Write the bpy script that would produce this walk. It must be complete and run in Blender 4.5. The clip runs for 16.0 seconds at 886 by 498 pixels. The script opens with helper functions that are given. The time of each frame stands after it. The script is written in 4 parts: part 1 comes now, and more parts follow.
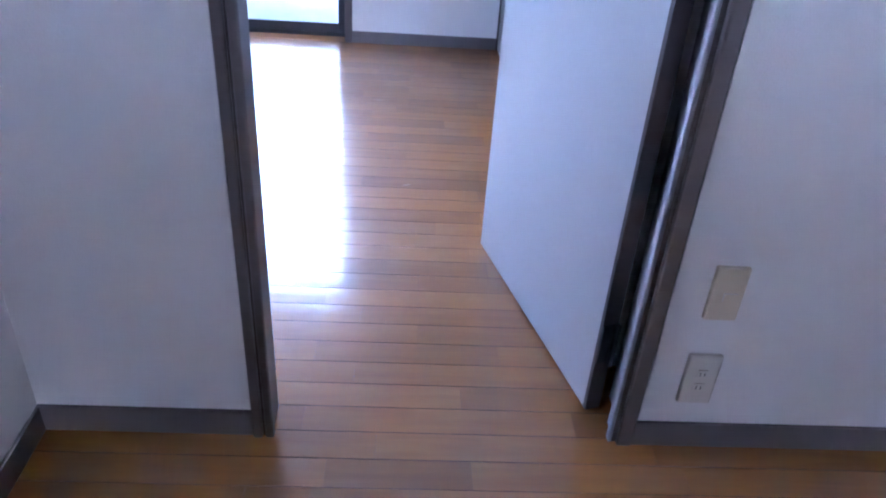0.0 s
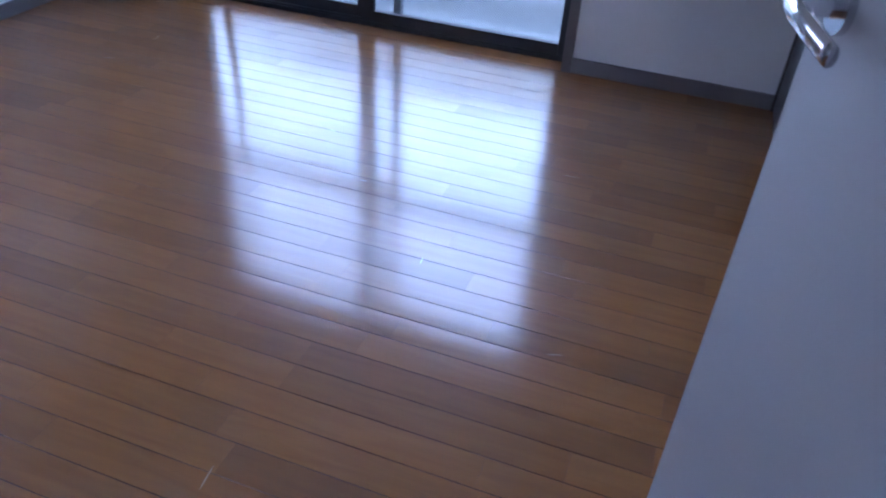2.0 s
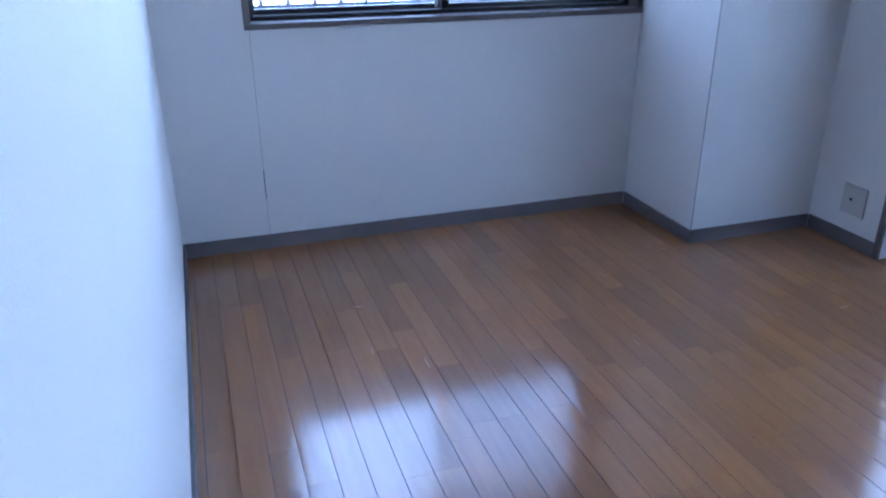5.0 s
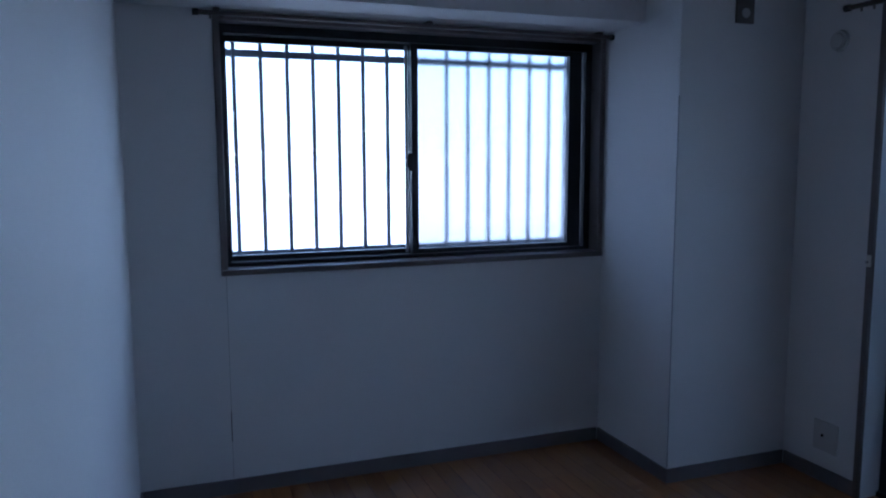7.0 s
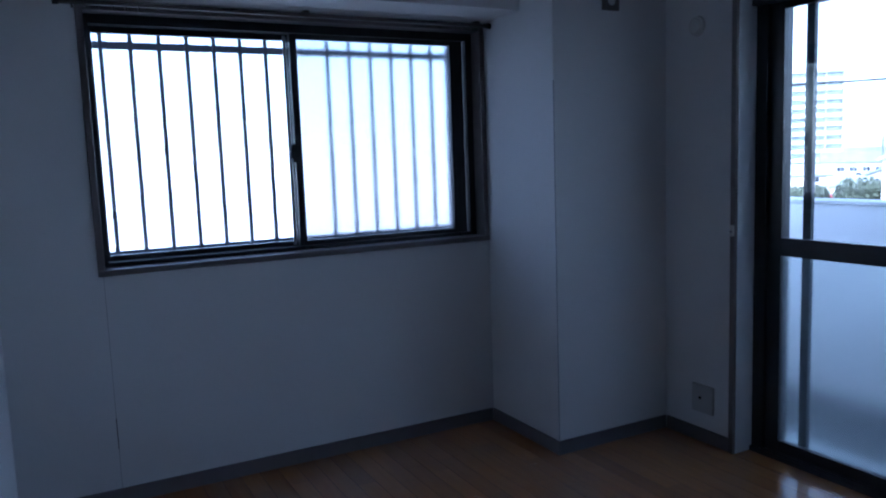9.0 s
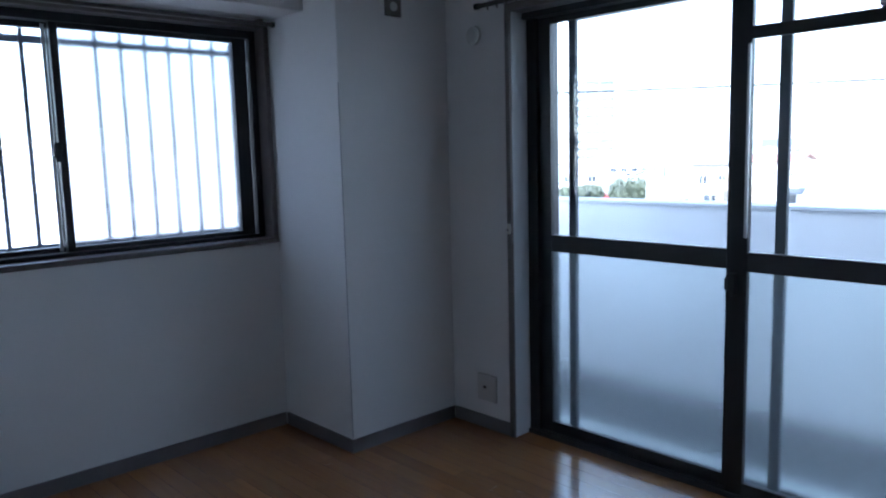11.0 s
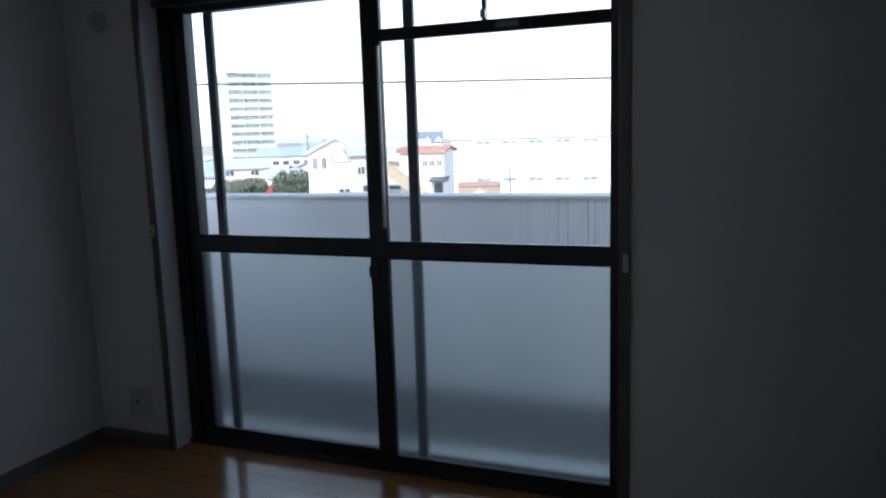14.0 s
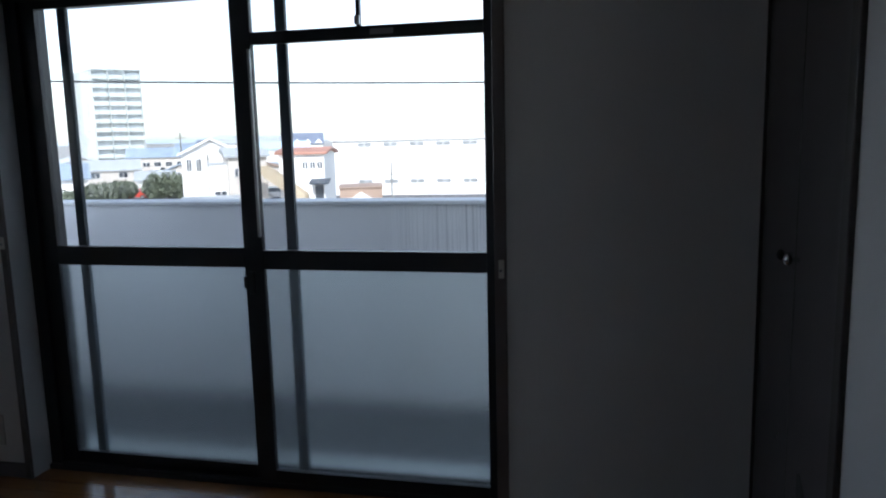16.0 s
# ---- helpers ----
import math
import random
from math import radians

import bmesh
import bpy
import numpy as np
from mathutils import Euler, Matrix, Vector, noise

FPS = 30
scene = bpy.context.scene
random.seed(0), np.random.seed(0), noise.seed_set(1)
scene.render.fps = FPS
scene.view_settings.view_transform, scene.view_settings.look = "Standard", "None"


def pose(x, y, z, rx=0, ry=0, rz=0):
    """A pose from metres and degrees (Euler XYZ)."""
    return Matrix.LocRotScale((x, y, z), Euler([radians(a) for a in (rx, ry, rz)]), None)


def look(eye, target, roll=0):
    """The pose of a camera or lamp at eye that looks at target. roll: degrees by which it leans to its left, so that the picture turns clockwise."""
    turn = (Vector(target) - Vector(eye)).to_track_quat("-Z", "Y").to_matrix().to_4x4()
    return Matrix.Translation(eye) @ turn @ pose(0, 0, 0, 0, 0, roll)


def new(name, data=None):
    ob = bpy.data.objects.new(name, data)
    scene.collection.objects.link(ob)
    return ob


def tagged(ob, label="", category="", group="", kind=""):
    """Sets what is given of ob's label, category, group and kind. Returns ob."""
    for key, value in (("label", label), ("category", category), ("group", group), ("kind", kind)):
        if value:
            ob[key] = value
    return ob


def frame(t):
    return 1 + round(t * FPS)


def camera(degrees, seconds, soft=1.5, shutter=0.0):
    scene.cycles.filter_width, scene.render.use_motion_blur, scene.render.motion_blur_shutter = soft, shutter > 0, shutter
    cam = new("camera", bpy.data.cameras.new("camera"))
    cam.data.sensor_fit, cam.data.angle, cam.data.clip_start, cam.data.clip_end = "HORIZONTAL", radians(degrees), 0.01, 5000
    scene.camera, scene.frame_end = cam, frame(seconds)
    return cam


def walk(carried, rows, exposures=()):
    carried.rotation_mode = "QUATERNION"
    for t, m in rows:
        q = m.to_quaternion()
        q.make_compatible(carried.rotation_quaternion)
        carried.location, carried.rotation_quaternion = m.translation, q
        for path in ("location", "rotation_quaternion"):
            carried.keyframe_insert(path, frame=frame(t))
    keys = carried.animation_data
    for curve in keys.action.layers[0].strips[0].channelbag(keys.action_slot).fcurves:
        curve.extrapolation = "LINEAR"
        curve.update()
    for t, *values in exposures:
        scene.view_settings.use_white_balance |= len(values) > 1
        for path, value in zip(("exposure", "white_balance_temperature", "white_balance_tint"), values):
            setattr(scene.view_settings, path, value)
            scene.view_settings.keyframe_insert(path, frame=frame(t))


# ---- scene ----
cam = camera(61.2, 16.0, soft=2.1, shutter=0.15)
EXPOSURES = [(0.0, 5.75, 4850, 25), (1.0, 5.2, 5200, 25), (1.5, 4.7, 5250, 25), (2.0, 4.1, 5000, 24), (3.0, 3.95, 4900, 23), (4.5, 4.35, 4700, 18), (5.2, 4.3, 4650, 14),
             (7.3, 2.05, 4600, 13), (8.7, 2.1, 4600, 13), (10.8, 2.85, 5200, 9), (11.5, 2.65, 5300, 9), (12.5, 1.9, 5500, 9), (14.0, 1.5, 5900, 8), (14.5, 1.42, 5900, 8), (16.0, 1.3, 5950, 9)]
PATH = [
    (0, (3.107, -1.281, 1.211), (3.21, 0.407, 0.142), 4.1),
    (0.5, (3.155, -0.999, 1.203), (3.298, 0.642, 0.069), 5.6),
    (0.7, (3.168, -0.885, 1.183), (3.268, 0.754, 0.042), 6.8),
    (1, (3.191, -0.697, 1.199), (3.202, 0.923, 0.026), 7.4),
    (1.5, (3.201, -0.437, 1.166), (2.996, 1.168, -0.011), 8.1),
    (2, (3.232, -0.194, 1.154), (2.731, 1.341, -0.027), 3.7),
    (2.5, (3.143, -0.004, 1.146), (2.281, 1.352, -0.044), 8.2),
    (3, (3.019, 0.062, 1.058), (1.835, 1.156, -0.127), 4.9),
    (3.5, (2.96, 0.131, 1.15), (1.567, 0.894, -0.065), 3.3),
    (4, (2.947, 0.145, 1.183), (1.399, 0.703, 0.047), 0.7),
    (4.5, (2.954, 0.149, 1.206), (1.298, 0.691, 0.225), -0.2),
    (5, (2.951, 0.124, 1.234), (1.209, 0.699, 0.438), -0.3),
    (7.3, (2.97, 0.14, 1.318), (1.112, 0.85, 1.115), -0.3),
    (7.5, (2.976, 0.135, 1.305), (1.123, 0.862, 1.109), -0.4),
    (8, (2.994, 0.153, 1.286), (1.154, 0.908, 1.079), -0.6),
    (8.5, (2.99, 0.136, 1.276), (1.194, 0.987, 1.053), -0.8),
    (8.7, (2.996, 0.156, 1.267), (1.215, 1.037, 1.036), -1.4),
    (10.8, (3.053, 0.209, 1.245), (1.559, 1.518, 1.006), -1.5),
    (11, (3.055, 0.21, 1.266), (1.604, 1.562, 1.012), -1.5),
    (11.5, (3.051, 0.21, 1.237), (1.71, 1.673, 0.989), -1.0),
    (12, (3.078, 0.232, 1.245), (1.837, 1.78, 0.989), -0.9),
    (12.5, (3.09, 0.241, 1.265), (1.967, 1.873, 0.989), -1.5),
    (13, (3.108, 0.257, 1.249), (2.106, 1.966, 0.975), -1.5),
    (13.5, (3.111, 0.256, 1.272), (2.239, 2.032, 0.979), -2.1),
    (14, (3.109, 0.25, 1.277), (2.373, 2.085, 0.979), -1.8),
    (14.5, (3.115, 0.25, 1.278), (2.51, 2.133, 0.98), -1.8),
    (14.7, (3.122, 0.254, 1.283), (2.567, 2.152, 0.982), -1.9),
    (15, (3.123, 0.255, 1.299), (2.648, 2.172, 0.986), -2.1),
    (15.5, (3.125, 0.261, 1.294), (2.7, 2.19, 0.987), -1.8),
    (16, (3.12, 0.27, 1.295), (2.681, 2.198, 0.993), -1.4),
]
walk(cam, [(t, look(eye, target, roll)) for t, eye, target, roll in PATH],
     exposures=EXPOSURES)

# ---- world, sun and exposure ----
world = bpy.data.worlds.new("sky")
scene.world = world
world.use_nodes = True
wn = world.node_tree.nodes
sky = wn.new("ShaderNodeTexSky")
sky.sky_type = "NISHITA"
sky.sun_disc = False
sky.sun_elevation = radians(41.4)
sky.sun_rotation = radians(172.4)
sky.air_density, sky.dust_density, sky.ozone_density = 1.0, 1.0, 1.3
haze = wn.new("ShaderNodeHueSaturation")      # thin bright haze pales the blue
haze.inputs["Saturation"].default_value = 0.55
world.node_tree.links.new(sky.outputs["Color"], haze.inputs["Color"])
world.node_tree.links.new(haze.outputs["Color"], wn["Background"].inputs["Color"])
wn["Background"].inputs["Strength"].default_value = 0.15

sun_data = bpy.data.lights.new("sun", "SUN")
sun_data.energy, sun_data.angle, sun_data.color = 3.0, radians(0.6), (1.0, 0.95, 0.88)
sun = new("sun", sun_data)
sun.matrix_world = look((12, -90, 80), (0, 0, 0))


# ---- mesh helpers ----
def box(bm, x0, x1, y0, y1, z0, z1, bevel=0.0):
    """Adds an axis-aligned box, its edges rounded by bevel, to bm."""
    m = Matrix.Translation(((x0 + x1) / 2, (y0 + y1) / 2, (z0 + z1) / 2)) @ Matrix.Diagonal((x1 - x0, y1 - y0, z1 - z0, 1))
    made = bmesh.ops.create_cube(bm, size=1, matrix=m)
    if bevel:
        edges = {e for v in made["verts"] for e in v.link_edges}
        bmesh.ops.bevel(bm, geom=list(edges), offset=bevel, segments=2, affect="EDGES", profile=0.5)
    return bm


def cbox(*args, bevel=0.0):
    return box(bmesh.new(), *args, bevel=bevel)


def tube(bm, a, b, r, sides=12, r2=None):
    """Adds a rod from a to b."""
    a, b = Vector(a), Vector(b)
    d = b - a
    m = Matrix.Translation((a + b) / 2) @ d.to_track_quat("Z", "Y").to_matrix().to_4x4()
    bmesh.ops.create_cone(bm, cap_ends=True, segments=sides, radius1=r, radius2=r if r2 is None else r2, depth=d.length, matrix=m)
    return bm


def ctube(*args, **kw):
    return tube(bmesh.new(), *args, **kw)


def prism(pts, axis, lo, hi):
    """A closed outline of (u, v) pairs, pushed along an axis from lo to hi."""
    bm = bmesh.new()
    put = {"x": lambda u, v, w: (w, u, v), "y": lambda u, v, w: (u, w, v), "z": lambda u, v, w: (u, v, w)}[axis]
    a = [bm.verts.new(put(u, v, lo)) for u, v in pts]
    b = [bm.verts.new(put(u, v, hi)) for u, v in pts]
    bm.faces.new(a)
    bm.faces.new(b[::-1])
    for i in range(len(pts)):
        j = (i + 1) % len(pts)
        bm.faces.new((a[i], b[i], b[j], a[j]))
    bmesh.ops.recalc_face_normals(bm, faces=bm.faces)
    return bm


def to_mesh(name, bm, material):
    me = bpy.data.meshes.new(name)
    bm.to_mesh(me)
    bm.free()
    me.materials.append(material)
    return me


def thing(name, at, label, category, group="", turn=0.0):
    """An Empty at a thing's base, with its tags."""
    ob = new(name)
    ob.empty_display_size = 0.05
    ob.matrix_world = Matrix.Translation(at) @ Matrix.Rotation(radians(turn), 4, "Z")
    return tagged(ob, label, category, group)


def part(name, bm, material, parent, label="", local=False, smooth=False):
    """Links bm as one mesh under a thing or a part. The mesh is in world metres, or in the thing's own if local."""
    root = parent
    base = Matrix.Identity(4)
    while root is not None:
        base = root.matrix_basis @ base
        root = root.parent
    if not local:
        bm.transform(base.inverted())
    ob = new(name, to_mesh(name, bm, material))
    if smooth:
        ob.data.shade_smooth()
    ob.parent = parent
    return tagged(ob, label)


def setting(name, bm, material, label, category, kind="structure"):
    return tagged(new(name, to_mesh(name, bm, material)), label, category, "", kind)


# ---- materials ----
def material(name, color, rough=0.5, metal=0.0, vary=0.08, scale=6.0, fine=0.0, fine_scale=200.0, spec=0.5, grime=0.0, coat=0.0, each=0.0):
    """A painted, plastic, metal or stone surface: two scales of tone, roughness that varies, fine relief."""
    m = bpy.data.materials.new(name)
    m.use_nodes = True
    n, l = m.node_tree.nodes, m.node_tree.links
    p = n["Principled BSDF"]
    p.inputs["Metallic"].default_value = metal
    p.inputs["Specular IOR Level"].default_value = spec
    p.inputs["Coat Weight"].default_value = coat
    p.inputs["Coat Roughness"].default_value = 0.15
    co = n.new("ShaderNodeTexCoord")
    big, small = n.new("ShaderNodeTexNoise"), n.new("ShaderNodeTexNoise")
    big.inputs["Scale"].default_value, big.inputs["Detail"].default_value = scale, 4
    small.inputs["Scale"].default_value, small.inputs["Detail"].default_value = fine_scale, 3
    l.new(co.outputs["Object"], big.inputs["Vector"])
    l.new(co.outputs["Object"], small.inputs["Vector"])
    ramp = n.new("ShaderNodeMapRange")
    ramp.inputs["From Min"].default_value, ramp.inputs["From Max"].default_value = 0.3, 0.7
    ramp.inputs["To Min"].default_value, ramp.inputs["To Max"].default_value = 1 - vary, 1 + vary
    l.new(big.outputs["Fac"], ramp.inputs["Value"])
    mul = n.new("ShaderNodeVectorMath")
    mul.operation = "SCALE"
    mul.inputs[0].default_value = color
    l.new(ramp.outputs["Result"], mul.inputs["Scale"])
    last = mul.outputs["Vector"]
    if each:
        info, hsv = n.new("ShaderNodeObjectInfo"), n.new("ShaderNodeHueSaturation")
        mr = n.new("ShaderNodeMapRange")
        mr.inputs["To Min"].default_value, mr.inputs["To Max"].default_value = 1 - each, 1 + each
        l.new(info.outputs["Random"], mr.inputs["Value"])
        l.new(mr.outputs["Result"], hsv.inputs["Value"])
        l.new(last, hsv.inputs["Color"])
        last = hsv.outputs["Color"]
    if grime:
        spots, mix, cut = n.new("ShaderNodeTexNoise"), n.new("ShaderNodeMix"), n.new("ShaderNodeMapRange")
        spots.inputs["Scale"].default_value, spots.inputs["Detail"].default_value = 2.3, 8
        cut.inputs["From Min"].default_value, cut.inputs["From Max"].default_value, cut.inputs["To Max"].default_value = 0.52, 0.75, grime
        mix.data_type = "RGBA"
        mix.inputs["B"].default_value = (color[0] * 0.5, color[1] * 0.48, color[2] * 0.44, 1)
        l.new(co.outputs["Object"], spots.inputs["Vector"])
        l.new(spots.outputs["Fac"], cut.inputs["Value"])
        l.new(cut.outputs["Result"], mix.inputs["Factor"])
        l.new(last, mix.inputs["A"])
        last = mix.outputs["Result"]
    l.new(last, p.inputs["Base Color"])
    rr = n.new("ShaderNodeMapRange")
    rr.inputs["To Min"].default_value, rr.inputs["To Max"].default_value = max(0.02, rough - 0.07), min(1, rough + 0.07)
    l.new(big.outputs["Fac"], rr.inputs["Value"])
    l.new(rr.outputs["Result"], p.inputs["Roughness"])
    if fine:
        bump = n.new("ShaderNodeBump")
        bump.inputs["Strength"].default_value, bump.inputs["Distance"].default_value = fine, 0.001
        l.new(small.outputs["Fac"], bump.inputs["Height"])
        l.new(bump.outputs["Normal"], p.inputs["Normal"])
    return m


def wood_floor():
    """Varnished strip flooring: each strip has its own tone, grain along its length and a slightly wavy lacquer."""
    m = bpy.data.materials.new("varnished_wood")
    m.use_nodes = True
    n, l = m.node_tree.nodes, m.node_tree.links
    p = n["Principled BSDF"]
    co, info, mp = n.new("ShaderNodeTexCoord"), n.new("ShaderNodeObjectInfo"), n.new("ShaderNodeMapping")
    off = n.new("ShaderNodeVectorMath")
    off.operation = "SCALE"
    off.inputs[0].default_value = (37.0, 91.0, 13.0)
    l.new(info.outputs["Random"], off.inputs["Scale"])
    add = n.new("ShaderNodeVectorMath")
    l.new(co.outputs["Object"], add.inputs[0])
    l.new(off.outputs["Vector"], add.inputs[1])
    l.new(add.outputs["Vector"], mp.inputs["Vector"])
    mp.inputs["Scale"].default_value = (2.6, 24.0, 24.0)
    grain = n.new("ShaderNodeTexNoise")
    grain.inputs["Scale"].default_value, grain.inputs["Detail"].default_value, grain.inputs["Distortion"].default_value = 1.6, 6, 0.6
    l.new(mp.outputs["Vector"], grain.inputs["Vector"])
    ramp = n.new("ShaderNodeValToRGB")
    ramp.color_ramp.elements[0].position, ramp.color_ramp.elements[0].color = 0.25, (0.284, 0.114, 0.026, 1)
    ramp.color_ramp.elements[1].position, ramp.color_ramp.elements[1].color = 0.80, (0.362, 0.154, 0.037, 1)
    l.new(grain.outputs["Fac"], ramp.inputs["Fac"])
    hsv, val = n.new("ShaderNodeHueSaturation"), n.new("ShaderNodeMapRange")
    curve = n.new("ShaderNodeMath")
    curve.operation, curve.inputs[1].default_value = "POWER", 0.8
    l.new(info.outputs["Random"], curve.inputs[0])
    val.inputs["To Min"].default_value, val.inputs["To Max"].default_value = 0.81, 1.15
    l.new(curve.outputs["Value"], val.inputs["Value"])
    l.new(val.outputs["Result"], hsv.inputs["Value"])
    l.new(ramp.outputs["Color"], hsv.inputs["Color"])
    l.new(hsv.outputs["Color"], p.inputs["Base Color"])
    # worn lacquer: dull patches over metres, tiny scratches
    wear, rr = n.new("ShaderNodeTexNoise"), n.new("ShaderNodeMapRange")
    geo = n.new("ShaderNodeNewGeometry")
    wear.inputs["Scale"].default_value, wear.inputs["Detail"].default_value = 3.0, 7
    l.new(geo.outputs["Position"], wear.inputs["Vector"])
    rr.inputs["From Min"].default_value, rr.inputs["From Max"].default_value = 0.3, 0.72
    rr.inputs["To Min"].default_value, rr.inputs["To Max"].default_value = 0.32, 0.48
    l.new(wear.outputs["Fac"], rr.inputs["Value"])
    l.new(rr.outputs["Result"], p.inputs["Roughness"])
    p.inputs["Specular IOR Level"].default_value = 0.32
    p.inputs["Coat Weight"].default_value = 1.0
    p.inputs["Coat IOR"].default_value = 1.88
    p.inputs["Coat Roughness"].default_value = 0.148
    wave, bump = n.new("ShaderNodeTexNoise"), n.new("ShaderNodeBump")
    wave.inputs["Scale"].default_value, wave.inputs["Detail"].default_value = 14, 3
    l.new(geo.outputs["Position"], wave.inputs["Vector"])
    bump.inputs["Strength"].default_value, bump.inputs["Distance"].default_value = 0.06, 0.002
    l.new(wave.outputs["Fac"], bump.inputs["Height"])
    l.new(bump.outputs["Normal"], p.inputs["Normal"])
    return m


def wallpaper():
    """White embossed vinyl paper, faintly uneven."""
    m = material("white_wallpaper", (0.73, 0.72, 0.71), 0.62, vary=0.025, scale=1.3, spec=0.3)
    n, l = m.node_tree.nodes, m.node_tree.links
    co = n.new("ShaderNodeTexCoord")
    a, b, bump = n.new("ShaderNodeTexNoise"), n.new("ShaderNodeTexVoronoi"), n.new("ShaderNodeBump")
    a.inputs["Scale"].default_value, b.inputs["Scale"].default_value = 90, 260
    add = n.new("ShaderNodeMath")
    l.new(co.outputs["Object"], a.inputs["Vector"])
    l.new(co.outputs["Object"], b.inputs["Vector"])
    l.new(a.outputs["Fac"], add.inputs[0])
    l.new(b.outputs["Distance"], add.inputs[1])
    bump.inputs["Strength"].default_value, bump.inputs["Distance"].default_value = 0.22, 0.0012
    l.new(add.outputs["Value"], bump.inputs["Height"])
    l.new(bump.outputs["Normal"], n["Principled BSDF"].inputs["Normal"])
    return m


def glass(name, rough=0.0, tint=(0.96, 0.98, 0.98), relief=0.0, relief_scale=300.0):
    m = bpy.data.materials.new(name)
    m.use_nodes = True
    n, l = m.node_tree.nodes, m.node_tree.links
    p = n["Principled BSDF"]
    p.inputs["Base Color"].default_value = (*tint, 1)
    p.inputs["Transmission Weight"].default_value = 1.0
    p.inputs["Roughness"].default_value = rough
    p.inputs["IOR"].default_value = 1.45
    if relief:
        co, v, bump = n.new("ShaderNodeTexCoord"), n.new("ShaderNodeTexVoronoi"), n.new("ShaderNodeBump")
        v.inputs["Scale"].default_value = relief_scale
        l.new(co.outputs["Object"], v.inputs["Vector"])
        bump.inputs["Strength"].default_value, bump.inputs["Distance"].default_value = relief, 0.001
        l.new(v.outputs["Distance"], bump.inputs["Height"])
        l.new(bump.outputs["Normal"], p.inputs["Normal"])
    return m


def frosted(name, rough, tint, scatter):
    """Acid-frosted glass: rough transmission, and a share of light spread evenly through the etched face."""
    m = glass(name, rough, tint)
    n, l = m.node_tree.nodes, m.node_tree.links
    mix, t = n.new("ShaderNodeMixShader"), n.new("ShaderNodeBsdfTranslucent")
    t.inputs["Color"].default_value = (tint[0] * 0.9, tint[1] * 0.9, tint[2] * 0.9, 1)
    mix.inputs["Fac"].default_value = scatter
    l.new(n["Principled BSDF"].outputs["BSDF"], mix.inputs[1])
    l.new(t.outputs["BSDF"], mix.inputs[2])
    l.new(mix.outputs["Shader"], n["Material Output"].inputs["Surface"])
    return m


def insect_mesh():
    """Fine grey netting: mostly open, with a little thread."""
    m = bpy.data.materials.new("insect_netting")
    m.use_nodes = True
    n, l = m.node_tree.nodes, m.node_tree.links
    mix, t = n.new("ShaderNodeMixShader"), n.new("ShaderNodeBsdfTransparent")
    p = n["Principled BSDF"]
    p.inputs["Base Color"].default_value, p.inputs["Roughness"].default_value = (0.06, 0.07, 0.08, 1), 0.7
    mix.inputs["Fac"].default_value = 0.10
    l.new(t.outputs["BSDF"], mix.inputs[1])
    l.new(p.outputs["BSDF"], mix.inputs[2])
    l.new(mix.outputs["Shader"], n["Material Output"].inputs["Surface"])
    return m


def stained_render():
    """Pale painted concrete of a balcony parapet with dark rain streaks, thicker towards one end."""
    m = material("parapet_paint", (0.84, 0.84, 0.85), 0.8, vary=0.05, scale=2.0, fine=0.3, fine_scale=120, spec=0.2)
    n, l = m.node_tree.nodes, m.node_tree.links
    p = n["Principled BSDF"]
    base = p.inputs["Base Color"].links[0].from_socket
    geo, mp, streak = n.new("ShaderNodeNewGeometry"), n.new("ShaderNodeMapping"), n.new("ShaderNodeTexNoise")
    mp.inputs["Scale"].default_value = (95, 1, 0.9)
    streak.inputs["Scale"].default_value, streak.inputs["Detail"].default_value = 1.0, 5
    l.new(geo.outputs["Position"], mp.inputs["Vector"])
    l.new(mp.outputs["Vector"], streak.inputs["Vector"])
    patch, sep = n.new("ShaderNodeTexNoise"), n.new("ShaderNodeSeparateXYZ")
    patch.inputs["Scale"].default_value = 0.9
    l.new(geo.outputs["Position"], patch.inputs["Vector"])
    l.new(geo.outputs["Position"], sep.inputs["Vector"])
    side = n.new("ShaderNodeMapRange")
    side.inputs["From Min"].default_value, side.inputs["From Max"].default_value = 1.85, 2.6
    side.inputs["To Min"].default_value, side.inputs["To Max"].default_value = 0.03, 0.75
    l.new(sep.outputs["X"], side.inputs["Value"])
    cut = n.new("ShaderNodeMapRange")
    cut.inputs["From Min"].default_value, cut.inputs["From Max"].default_value = 0.5, 0.68
    l.new(streak.outputs["Fac"], cut.inputs["Value"])
    fac = n.new("ShaderNodeMath")
    fac.operation = "MULTIPLY"
    l.new(cut.outputs["Result"], fac.inputs[0])
    l.new(side.outputs["Result"], fac.inputs[1])
    mix = n.new("ShaderNodeMix")
    mix.data_type = "RGBA"
    mix.inputs["B"].default_value = (0.24, 0.25, 0.27, 1)
    l.new(fac.outputs["Value"], mix.inputs["Factor"])
    l.new(base, mix.inputs["A"])
    l.new(mix.outputs["Result"], p.inputs["Base Color"])
    return m


